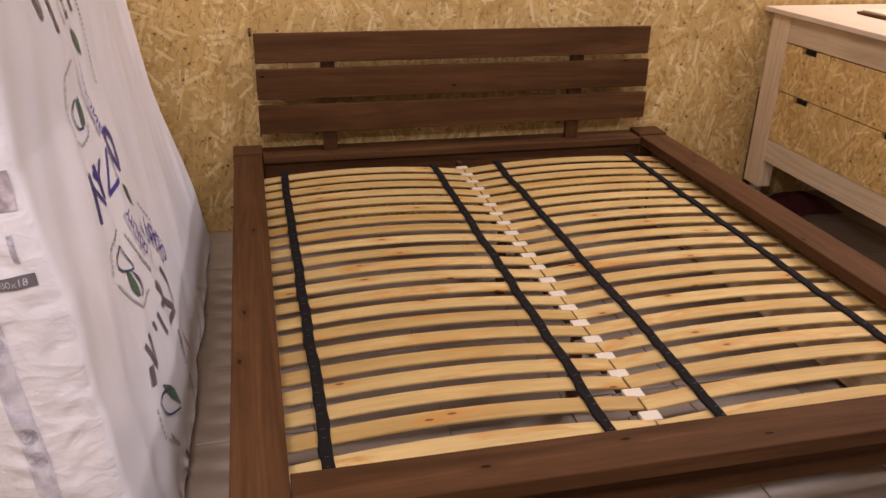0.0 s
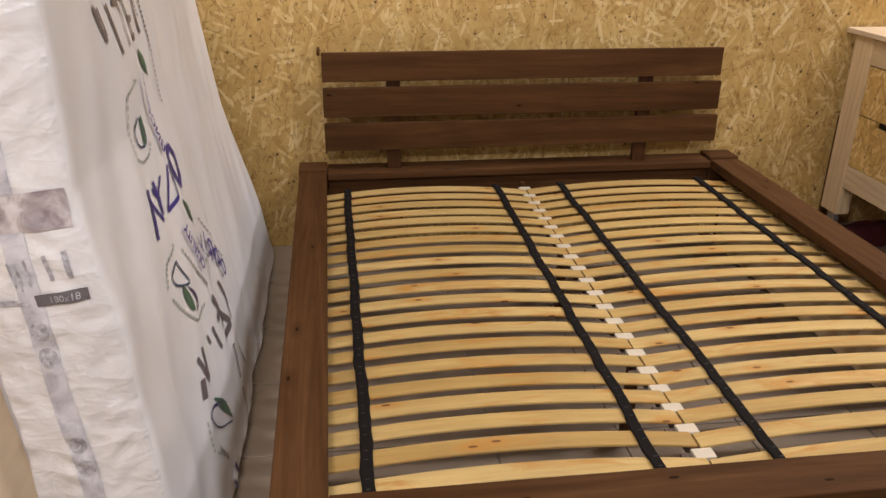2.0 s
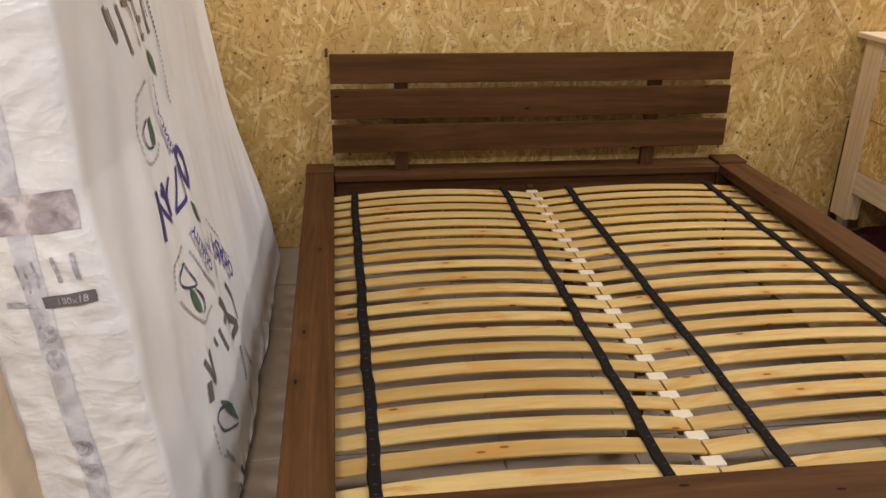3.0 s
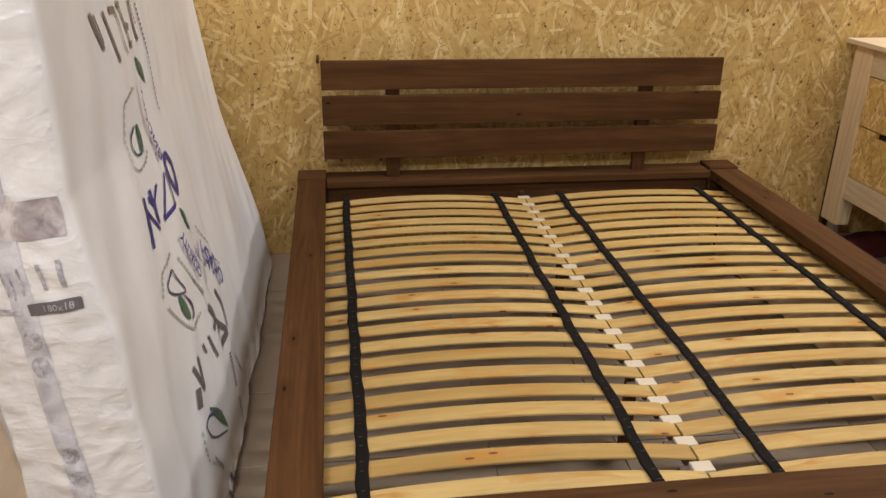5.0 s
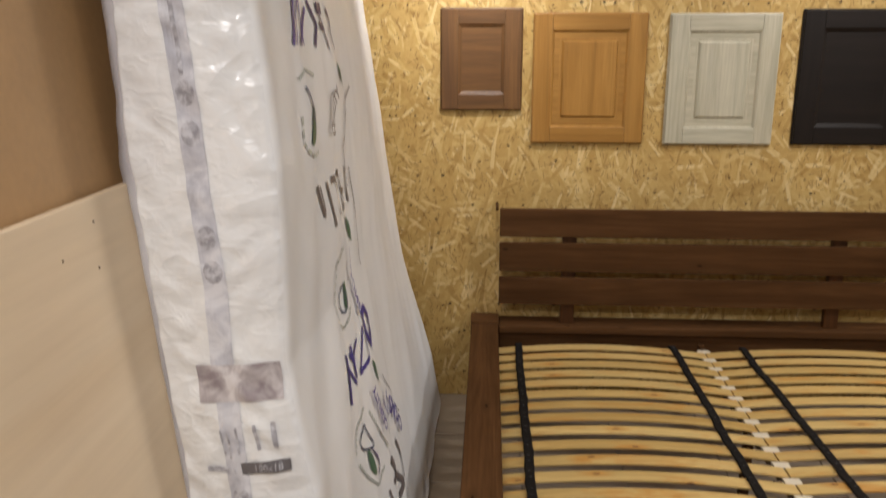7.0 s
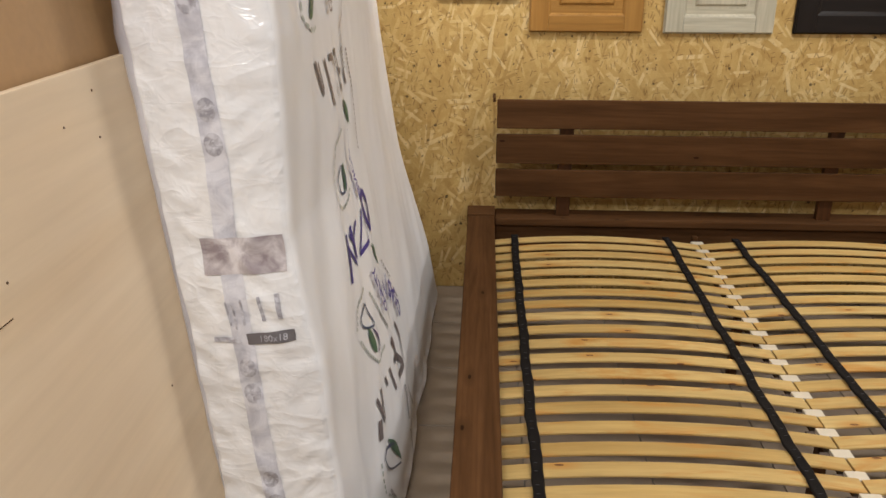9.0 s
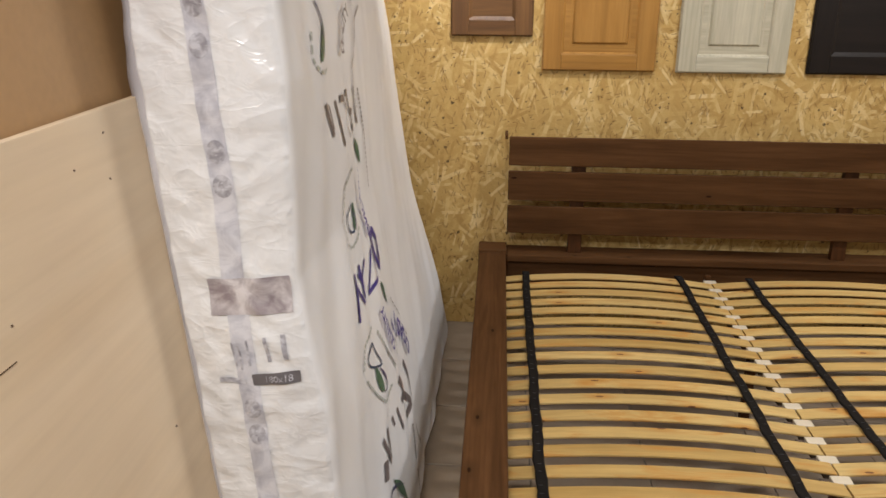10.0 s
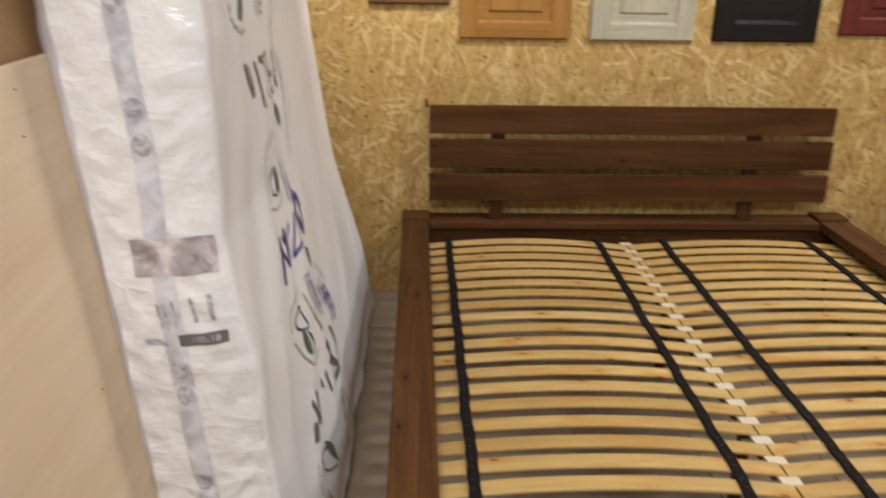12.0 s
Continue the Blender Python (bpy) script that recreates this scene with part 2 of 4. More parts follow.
def clear_film_material(name):
    """A loose fold of film that hangs clear of the cloth and lets the dark behind it show."""
    mat, tree, bsdf = nodes_of(name)
    n = noise_of(tree, coords(tree, (1, 1, 0.3)), 12, 3)
    tree.links.new(ramp(tree, n, [(0.3, (0.62, 0.60, 0.64)), (0.7, (0.76, 0.74, 0.77))]), bsdf.inputs["Base Color"])
    tree.links.new(math_node(tree, "ADD", math_node(tree, "MULTIPLY", n, 0.5), 0.30), bsdf.inputs["Alpha"])
    bsdf.inputs["Roughness"].default_value = 0.3
    bump(tree, bsdf, n, 0.5, 0.01)
    return mat


def print_material(name, dark, light, scale):
    """Blotchy print seen through the wrap."""
    mat, tree, bsdf = nodes_of(name)
    blot = noise_of(tree, coords(tree), scale, 4, 0.6, 0.6)
    tree.links.new(ramp(tree, blot, [(0.36, dark), (0.5, tuple((d + l) / 2 for d, l in zip(dark, light))), (0.62, light)]), bsdf.inputs["Base Color"])
    bsdf.inputs["Roughness"].default_value = 0.35
    bump(tree, bsdf, noise_of(tree, coords(tree), 26, 3), 0.4, 0.004)
    return mat


OSB = osb_material("pressed_strand_board")
OSB_SIDE = osb_material("pressed_strand_board_drawer", "yz", 1.18)
STAIN = wood_material("dark_stained_pine_x", (0.068, 0.0310, 0.0121), (0.154, 0.0740, 0.0308), "x", 1.0, 0.60, 0.38, (0.014, 0.005, 0.002), lines=0.18, low_tone=(0.84, 0.83, 0.81), gloss=0.05)
STAIN_Y = wood_material("dark_stained_pine_y", (0.068, 0.0310, 0.0121), (0.154, 0.0740, 0.0308), "y", 1.0, 0.60, 0.38, (0.014, 0.005, 0.002), lines=0.18, low_tone=(0.84, 0.83, 0.81), gloss=0.05)
STAIN_Z = wood_material("dark_stained_pine_z", (0.055, 0.0195, 0.0055), (0.135, 0.053, 0.0170), "z", 1.0, 0.5, lines=0.3, gloss=0.28)
BIRCH = wood_material("birch_slat_veneer", (0.585, 0.385, 0.125), (0.785, 0.585, 0.25), "x", 0.7, 0.62, 0.55, (0.13, 0.05, 0.02), 0.85, lines=0.12, halo_colour=(0.50, 0.24, 0.05), low_tone=(0.80, 0.73, 0.60), gloss=0.3, stains=4.5)
RAW_Y = wood_material("raw_oak_y", (0.69, 0.505, 0.29), (0.85, 0.665, 0.415), "y", 1.0, 0.6, 0, contrast=0.8)
RAW_Z = wood_material("raw_oak_z", (0.69, 0.505, 0.29), (0.85, 0.665, 0.415), "z", 1.0, 0.6, 0, contrast=0.8)
PLY = wood_material("birch_plywood_face", (0.74, 0.58, 0.39), (0.84, 0.69, 0.50), "y", 0.35, 0.55, 0.03, (0.15, 0.07, 0.03), 0.35, lines=0.05)
HARDBOARD = plain_material("brown_hardboard", (0.48, 0.29, 0.13), 0.55, 0, 0.18, 60)
RUBBER = plain_material("black_strap_webbing", (0.0125, 0.0098, 0.0085), 0.9, 0, 0.4, 300, 0.1)
RUBBER.node_tree.nodes["Principled BSDF"].inputs["Specular IOR Level"].default_value = 0.2
WHITE_PLASTIC = plain_material("ivory_plastic", (0.72, 0.64, 0.50), 0.4, 0, 0.08)
BLACK_PLASTIC = plain_material("dark_plastic", (0.10, 0.07, 0.052), 0.6)
FILM = film_material("milky_polythene_film", 7, (1, 1, 0.30), 0.16, (0.42, 0.62), 0.3, 0.0, 0.25)
FILM_END = film_material("crumpled_polythene_film", 11, (0.8, 0.8, 1.4), 0.42, (0.18, 0.36), 0.5, 0.45, 0.6)
FILM_FOLD = clear_film_material("loose_polythene_film")
INK_BLUE = plain_material("blue_print", (0.095, 0.075, 0.38), 0.4, 0, 0.3, 60)
INK_GREY = plain_material("grey_print", (0.25, 0.21, 0.21), 0.4, 0, 0.3, 60)
INK_GREEN = plain_material("green_print", (0.11, 0.22, 0.14), 0.4, 0, 0.3, 60)
INK_NAVY = plain_material("navy_print", (0.10, 0.075, 0.20), 0.4, 0, 0.3, 60)
INK_TEAL = plain_material("dark_teal_print", (0.08, 0.12, 0.22), 0.4, 0, 0.3, 60)
INK_PALE = plain_material("pale_green_print", (0.60, 0.65, 0.60), 0.4, 0, 0.3, 60)
TAPE = print_material("grey_border_tape", (0.48, 0.48, 0.54), (0.72, 0.72, 0.77), 22)
TAPE_DARK = print_material("grey_border_pattern", (0.31, 0.30, 0.34), (0.62, 0.62, 0.67), 70)
LABEL_PIC = print_material("grey_label_print", (0.30, 0.25, 0.27), (0.74, 0.70, 0.71), 20)
INK_DARK = plain_material("dark_label_bar", (0.19, 0.175, 0.185), 0.35, 0, 0.3, 60)
TILE = plain_material("grey_floor_tile", (0.33, 0.262, 0.195), 0.45, 0, 0.25, 18, 0.02)
GROUT = plain_material("floor_grout", (0.30, 0.28, 0.25), 0.9)
PLASTER = plain_material("painted_plaster", (0.46, 0.42, 0.36), 0.85, 0, 0.1, 8)
GREY_METAL = plain_material("grey_metal", (0.45, 0.46, 0.48), 0.35, 0.6, 0.1)
STAPLE = plain_material("dull_staple_wire", (0.10, 0.10, 0.11), 0.5, 0.5, 0.1)
MAROON = plain_material("maroon_cloth", (0.10, 0.012, 0.015), 0.85, 0, 0.4, 40, 0.1)
GAP_SHADE = plain_material("painted_recess_shade", (0.01, 0.008, 0.007), 0.8)


# ---------------------------------------------------------------- mesh helpers
def box_bm(x0, x1, y0, y1, z0, z1, bevel=0.0, segments=2):
    bm = bmesh.new()
    bmesh.ops.create_cube(bm, size=1.0)
    for v in bm.verts:
        v.co = Vector(((x0 + x1) / 2 + v.co.x * (x1 - x0), (y0 + y1) / 2 + v.co.y * (y1 - y0), (z0 + z1) / 2 + v.co.z * (z1 - z0)))
    if bevel:
        bmesh.ops.bevel(bm, geom=bm.edges[:], offset=bevel, segments=segments, affect="EDGES", profile=0.5)
    return bm


def mesh_of(name, bm, material, smooth=False):
    mesh = bpy.data.meshes.new(name)
    bm.to_mesh(mesh)
    bm.free()
    mesh.materials.append(material)
    if smooth:
        mesh.polygons.foreach_set("use_smooth", [True] * len(mesh.polygons))
    return mesh


def part(name, bm, material, parent=None, label="", smooth=False):
    ob = new(name, mesh_of(name, bm, material, smooth))
    if parent is not None:
        ob.parent = parent
    if label:
        tagged(ob, label)
    return ob


def thing(name, label, category, group="", at=(0, 0, 0)):
    ob = new(name)
    ob.location = at
    return tagged(ob, label, category, group)


def structure(name, bm, material, label, category):
    return tagged(part(name, bm, material), label, category, kind="structure")


# ---------------------------------------------------------------- the room
WALL_Y, LEFT_X, RIGHT_X, BACK_Y, TOP_Z = 0.14, -1.86, 4.6, -6.2, 2.70
structure("wall_north", box_bm(LEFT_X, RIGHT_X, WALL_Y, WALL_Y + 0.15, 0, TOP_Z), OSB, "raw strand board wall behind the bed headboard", "wall")
structure("wall_west", box_bm(LEFT_X - 0.15, LEFT_X, BACK_Y, WALL_Y + 0.15, 0, TOP_Z), PLASTER, "plain plastered side wall behind stacked boards", "wall")
structure("wall_east", box_bm(RIGHT_X, RIGHT_X + 0.15, BACK_Y, WALL_Y + 0.15, 0, TOP_Z), PLASTER, "plain plastered side wall behind the dresser", "wall")
structure("wall_south", box_bm(LEFT_X - 0.15, RIGHT_X + 0.15, BACK_Y - 0.15, BACK_Y, 0, TOP_Z), PLASTER, "plain plastered wall at the far end", "wall")
structure("ceiling", box_bm(LEFT_X - 0.15, RIGHT_X + 0.15, BACK_Y - 0.15, WALL_Y + 0.15, TOP_Z, TOP_Z + 0.12), PLASTER, "plain off-white ceiling over the showroom", "ceiling")
floor = structure("floor", box_bm(LEFT_X - 0.15, RIGHT_X + 0.15, BACK_Y - 0.15, WALL_Y + 0.15, -0.12, -0.006), GROUT, "grey tiled floor with thin dark joints", "floor")

# ---------------------------------------------------------------- the bed
R_TOP, IN_X, OUT_X, FOOT_IN, FOOT_OUT = 0.41, 0.90, 1.02, -2.136, -2.262
bed = thing("bed", "low dark-stained pine double bed frame with bare slatted base", "bed")
for sx in (-1, 1):
    x0, x1 = (-OUT_X, -IN_X) if sx < 0 else (IN_X + 0.006, OUT_X + 0.022)
    part("side_rail", box_bm(x0, x1, FOOT_OUT, 0.0, 0.366, R_TOP, 0.004), STAIN_Y, bed)
    a0, a1 = sorted((sx * (IN_X + 0.075), sx * (OUT_X - 0.02)))
    # unseen; the right one reaches the floor only to keep lamp light out
    part("side_apron", box_bm(a0, a1, FOOT_OUT + 0.02, 0.0, 0.004 if sx > 0 else 0.25, 0.3655, 0.003), STAIN_Y, bed)
    # added pale board; the right one is deepened to brighten the slat gaps
    part("slat_ledge", box_bm(*sorted((sx * (IN_X + 0.0745), sx * (IN_X + 0.035))), FOOT_IN, -0.1, 0.02 if sx > 0 else 0.27, 0.325, 0.002), RAW_Y, bed, "unseen raw pine board added under the slat ends")
    part("head_corner_block", box_bm(x0 - 0.003, x1 + 0.003, 0.002, 0.12, 0.27, R_TOP + 0.010, 0.004), STAIN, bed)
    for y0, y1 in ((0.01, 0.11), (FOOT_IN + 0.0, FOOT_IN + 0.1)):
        l0, l1 = sorted((sx * (IN_X + 0.03), sx * (OUT_X - 0.03)))
        part("leg", box_bm(l0, l1, y0, y1, 0.0, 0.0035 if sx > 0 else 0.2495, 0.0015), STAIN_Z, bed)
part("foot_rail", box_bm(-IN_X + 0.002, IN_X - 0.002, FOOT_OUT + 0.004, FOOT_IN, 0.368, R_TOP + 0.001, 0.004), STAIN, bed)
part("foot_apron", box_bm(-IN_X + 0.002, IN_X - 0.002, FOOT_OUT + 0.06, FOOT_OUT + 0.088, 0.25, 0.367, 0.003), STAIN, bed)
part("head_rail", box_bm(-IN_X + 0.004, IN_X - 0.004, -0.027, 0.118, 0.375, R_TOP - 0.002, 0.004), STAIN, bed)
part("head_apron", box_bm(-IN_X + 0.004, IN_X - 0.004, 0.0, 0.03, 0.24, 0.374, 0.003), STAIN, bed)
part("centre_beam", box_bm(-0.017, 0.017, FOOT_IN, -0.0, 0.27, 0.31, 0.003), STAIN_Y, bed)
for cy in (-0.7, -1.5):
    part("centre_leg", box_bm(-0.016, 0.016, cy - 0.016, cy + 0.016, 0.0, 0.27, 0.003), STAIN_Z, bed)
# headboard: three planks on two uprights
PLANKS = ((0.502, 0.626), (0.653, 0.782), (0.808, 0.932))
for (z0, z1), end in zip(PLANKS, (0.909, 0.903, 0.893)):
    part("headboard_plank", box_bm(-0.90, end, 0.0, 0.022, z0, z1, 0.003), STAIN, bed)
for cx in (-0.595, 0.555):
    part("headboard_upright", box_bm(cx - 0.03, cx + 0.03, 0.0225, 0.055, R_TOP - 0.002, 0.90, 0.002), STAIN_Z, bed)

# slatted base: curved birch slats, four straps, plastic middle holders
SLAT_N, SLAT_Y0, SLAT_P, SLAT_W, SLAT_T, SLAT_Z = 21, -0.140, 0.0957, 0.0555, 0.008, 0.334
# the slats are not spaced quite evenly along the bed, in millimetres
SLIP = (0, 0, 2, 5, 8, 9, 9, 9, 4, 0, -3, -6, -8, -8, -7, -8, -8, -1, 7, 8, 2)
CROWN = {-1: 0.031, 1: 0.027}
SLAT_L = {-1: 0.925, 1: 0.985}
MID_X = -0.014
SLAT_C = {-1: MID_X - 0.4655, 1: MID_X + 0.4955}


def slat_height(f, side):
    return CROWN[side] * (1 - (2 * f - 1) ** 2)


def slat_mesh(side):
    bm = bmesh.new()
    n, half = 24, SLAT_W / 2
    rows = []
    for i in range(n + 1):
        f = i / n
        x, z = (f - 0.5) * SLAT_L[side], slat_height(f, side)
        prof = [(-half, 0.002), (-half + 0.002, 0), (half - 0.002, 0), (half, 0.002), (half, SLAT_T - 0.002), (half - 0.002, SLAT_T), (-half + 0.002, SLAT_T), (-half, SLAT_T - 0.002)]
        rows.append([bm.verts.new((x, y, z + h - SLAT_T)) for y, h in prof])
    for a, b in zip(rows, rows[1:]):
        for j in range(8):
            k = (j + 1) % 8
            bm.faces.new((a[j], a[k], b[k], b[j]))
    bm.faces.new(rows[0][::-1])
    bm.faces.new(rows[-1])
    bmesh.ops.recalc_face_normals(bm, faces=bm.faces[:])
    return mesh_of("slat", bm, BIRCH)


def slat_y(i):
    k = min(max(i, 0), SLAT_N - 1)
    return SLAT_Y0 - i * SLAT_P + 0.001 * SLIP[k]


base = thing("slatted_base", "pale birch slatted bed base with black straps", "bed base")
slat_data = {side: slat_mesh(side) for side in (-1, 1)}
rng = random.Random(4)
for i in range(SLAT_N):
    y = slat_y(i)
    for sx in (-1, 1):
        s = new("slat", slat_data[sx])
        s.parent = base
        s.location = (SLAT_C[sx], y - (0.006 * i / SLAT_N if sx > 0 else 0.0) + rng.uniform(-0.0012, 0.0012), SLAT_Z + rng.uniform(-0.001, 0.001))
        s.rotation_euler = (rng.uniform(-0.015, 0.015), 0, rng.uniform(-0.002, 0.002))
holder_bm = box_bm(-0.026, 0.026, -0.0185, 0.0185, -0.012, 0.003, 0.002)
holder_data = mesh_of("slat_holder", holder_bm, WHITE_PLASTIC)
clip_data = mesh_of("holder_clip", box_bm(-0.052, -0.0265, -0.016, 0.016, -0.018, -0.006, 0.001), BLACK_PLASTIC)
for i in range(SLAT_N):
    h = new("slat_holder", holder_data)
    h.parent = base
    h.location = (MID_X, (slat_y(i - 1) + slat_y(i)) / 2 - 0.004, SLAT_Z - 0.003)
    c = new("holder_clip", clip_data)
    c.parent = h
part("end_knob", box_bm(MID_X - 0.016, MID_X + 0.010, SLAT_Y0 + 0.075, SLAT_Y0 + 0.1, SLAT_Z - 0.012, SLAT_Z + 0.016, 0.005), STAIN_Y, base)
part("holder_beam", box_bm(MID_X - 0.02, MID_X + 0.02, SLAT_Y0 - SLAT_N * SLAT_P + 0.06, SLAT_Y0 + 0.07, SLAT_Z - 0.034, SLAT_Z - 0.0165, 0.002), BLACK_PLASTIC, base)


def strap_bm(cx, high, seed):
    """A webbing strap that rides over each slat and sags between them."""
    r = random.Random(seed)
    bm = bmesh.new()
    top = SLAT_Z + high
    rows, steps = [], 10
    total = SLAT_N * steps
    drift = [r.uniform(-0.004, 0.004) for _ in range(SLAT_N + 2)]
    for i in range(total + 1):
        u = i / steps - 0.5
        k = int(u + 0.5)
        w = u + 0.5 - k
        low = int(math.floor(u))
        y = slat_y(low) + (slat_y(low + 1) - slat_y(low)) * (u - low)
        dx = drift[k] * (1 - w) + drift[k + 1] * w
        ride = 0.5 + 0.5 * math.cos(2 * math.pi * u)
        z = top + 0.0042 + 0.0025 * ride
        wide = 0.0145 + 0.002 * (1 - ride)
        rows.append([bm.verts.new((cx + dx + s * wide, y, z + h)) for s, h in ((-1, 0), (-0.8, 0.004), (0.8, 0.004), (1, 0), (0.9, -0.004), (-0.9, -0.004))])
    for a, b in zip(rows, rows[1:]):
        for j in range(6):
            bm.faces.new((a[j], a[(j + 1) % 6], b[(j + 1) % 6], b[j]))
    bm.faces.new(rows[0][::-1])
    bm.faces.new(rows[-1])
    bmesh.ops.recalc_face_normals(bm, faces=bm.faces[:])
    return bm


staple_data = mesh_of("staple", box_bm(-0.0045, 0.0045, -0.0006, 0.0006, 0, 0.0010), STAPLE)
for n, cx in enumerate((-0.814, -0.150, 0.143, 0.798)):
    half = 1 if cx > 0 else -1
    high = slat_height((cx - SLAT_C[half]) / SLAT_L[half] + 0.5, half)
    strap = part("strap", strap_bm(cx, high, n), RUBBER, base)
    for i in range(SLAT_N):
        for dy in (-0.017, 0.017):
            s = new("staple", staple_data)
            s.parent = strap
            s.location = (cx, slat_y(i) + dy, SLAT_Z + high + 0.0102)

# ---------------------------------------------------------------- sample cabinet doors on the wall
DOORS_LABEL = "sample cabinet doors on the wall"


def door_material(name, dark, light, rough=0.4, contrast=0.7):
    return (wood_material(name + "_x", dark, light, "x", 1.0, rough, 0, contrast=contrast, lines=0.2, low_tone=(0.93, 0.92, 0.90)), wood_material(name + "_z", dark, light, "z", 1.0, rough, 0, contrast=contrast, lines=0.2, low_tone=(0.93, 0.92, 0.90)))


def sample_door(x0, x1, z0, z1, mats, label, frame_w=0.062, raised=True):
    t = 0.024
    door = thing("cabinet_door", label, "cabinet door", DOORS_LABEL, ((x0 + x1) / 2, WALL_Y, (z0 + z1) / 2))
    w, h, fw, rw = (x1 - x0) / 2, (z1 - z0) / 2, frame_w, frame_w * 0.88
    part("edge_moulding", box_bm(-w, w, -0.014, -0.001, -h, h, 0.005), mats[0], door)
    e = 0.006
    for s in (-1, 1):
        a, b = sorted((s * (w - e), s * (w - fw)))
        part("stile", box_bm(a, b, -t, -0.0145, -h + e, h - e, 0.0022), mats[1], door)
        a, b = sorted((s * (h - e), s * (h - rw)))
        part("rail", box_bm(-w + fw + 0.0004, w - fw - 0.0004, -t, -0.0145, a, b, 0.0022), mats[0], door)
    # moulded inner edge, then a raised or flat panel with sloping sides
    bm = bmesh.new()
    pw, ph, out = w - fw, h - rw, 0.042
    if raised:
        levels = [(0.0, -0.0228), (0.003, -0.0222), (0.011, -0.0128), (0.014, -0.0122), (0.016, -0.0134), (out - 0.004, -0.0142), (out - 0.002, -0.0128), (out, -0.0128), (out + 0.008, -0.0222), (out + 0.011, -0.0228)]
    else:
        levels = [(0.0, -0.0228), (0.002, -0.0222), (0.017, -0.0128), (0.020, -0.0122)]
    rings = []
    for inset, yy in levels:
        rings.append([bm.verts.new((sx * (pw - inset), yy, sz * (ph - inset))) for sx, sz in ((-1, -1), (1, -1), (1, 1), (-1, 1))])
    for a, b in zip(rings, rings[1:]):
        for j in range(4):
            bm.faces.new((a[j], a[(j + 1) % 4], b[(j + 1) % 4], b[j]))
    bm.faces.new(rings[-1])
    back = [bm.verts.new((sx * pw, -0.0117, sz * ph)) for sx, sz in ((-1, -1), (1, -1), (1, 1), (-1, 1))]
    for j in range(4):
        bm.faces.new((back[j], back[(j + 1) % 4], rings[0][(j + 1) % 4], rings[0][j]))
    bm.faces.new(back[::-1])
    bmesh.ops.recalc_face_normals(bm, faces=bm.faces[:])
    part("panel", bm, mats[1], door)
    return door


WALNUT = door_material("brown_stained_oak", (0.105, 0.044, 0.011), (0.235, 0.112, 0.032), contrast=1.0, rough=0.5)
HONEY = door_material("honey_oak", (0.33, 0.155, 0.028), (0.50, 0.265, 0.065))
LIMED = door_material("limed_grey_oak", (0.50, 0.47, 0.35), (0.68, 0.645, 0.51), contrast=0.9)
WENGE = door_material("black_stained_oak", (0.008, 0.0055, 0.0045), (0.017, 0.0115, 0.009), 0.42)
for m in WENGE:
    m.node_tree.nodes["Principled BSDF"].inputs["Specular IOR Level"].default_value = 0.3
CHERRY = door_material("cherry_red_oak", (0.11, 0.012, 0.008), (0.19, 0.028, 0.016))
BEIGE = door_material("pale_bleached_oak", (0.50, 0.36, 0.22), (0.62, 0.47, 0.31))
SIENNA = door_material("light_brown_oak", (0.30, 0.16, 0.06), (0.42, 0.24, 0.10))
DARKBROWN = door_material("dark_brown_oak", (0.035, 0.014, 0.008), (0.075, 0.032, 0.017))
MAHOG = door_material("mahogany_oak", (0.06, 0.018, 0.010), (0.11, 0.04, 0.022))
for row in (
    (-1.165, -0.815, 1.340, 1.768, WALNUT, "small brown oak cabinet door sample with sunk panel", 0.076, False),
    (-0.772, -0.292, 1.200, 1.748, HONEY, "honey oak cabinet door sample with raised panel", 0.080, True),
    (-0.205, 0.255, 1.198, 1.744, LIMED, "limed grey oak cabinet door sample with raised panel", 0.080, True),
    (0.336, 0.800, 1.200, 1.760, WENGE, "black stained oak cabinet door sample with flat panel", 0.088, False),
    (0.895, 1.350, 1.232, 1.780, CHERRY, "cherry red cabinet door sample with raised panel", 0.080, True),
    (-1.515, -1.212, 1.933, 2.36, BEIGE, "pale bleached oak cabinet door sample", 0.06, True),
    (-1.102, -0.765, 1.948, 2.40, SIENNA, "light brown oak cabinet door sample", 0.06, True),
    (-0.708, -0.362, 1.950, 2.40, WALNUT, "brown stained oak cabinet door sample", 0.06, True),
    (-0.194, 0.256, 1.875, 2.42, DARKBROWN, "dark brown oak cabinet door sample", 0.080, True),
    (0.348, 0.810, 1.848, 2.40, MAHOG, "mahogany brown cabinet door sample", 0.080, True),
):
    sample_door(*row)

# ---------------------------------------------------------------- the wrapped mattress
NEAR_Z = (0.0, 0.37, 0.5, 0.8, 1.06, 1.25, 1.42, 1.56, 1.74, 1.95)
NEAR_X = (-1.18, -1.222, -1.235, -1.264, -1.305, -1.302, -1.300, -1.315, -1.347, -1.385)
FAR_Z = (0.0, 0.1, 0.3, 0.5, 0.75, 1.05, 1.5, 1.95)
FAR_X = (-1.158, -1.168, -1.200, -1.250, -1.308, -1.362, -1.425, -1.482)
LEFT_Z = (0.0, 0.4, 0.57, 0.83, 1.04, 1.23, 1.41, 1.8, 1.95)
LEFT_XS = (-1.47, -1.505, -1.508, -1.533, -1.552, -1.57, -1.582, -1.592, -1.6)
NEAR_Y, FAR_Y, MAT_H = -2.06, -0.06, 1.96


def side_x(v, z):
    """The bed-facing side: v runs from the near end (0) to the wall end (1)."""
    n, f = np.interp(z, NEAR_Z, NEAR_X), np.interp(z, FAR_Z, FAR_X)
    return n + (f - n) * v + 0.018 * math.sin(math.pi * v)


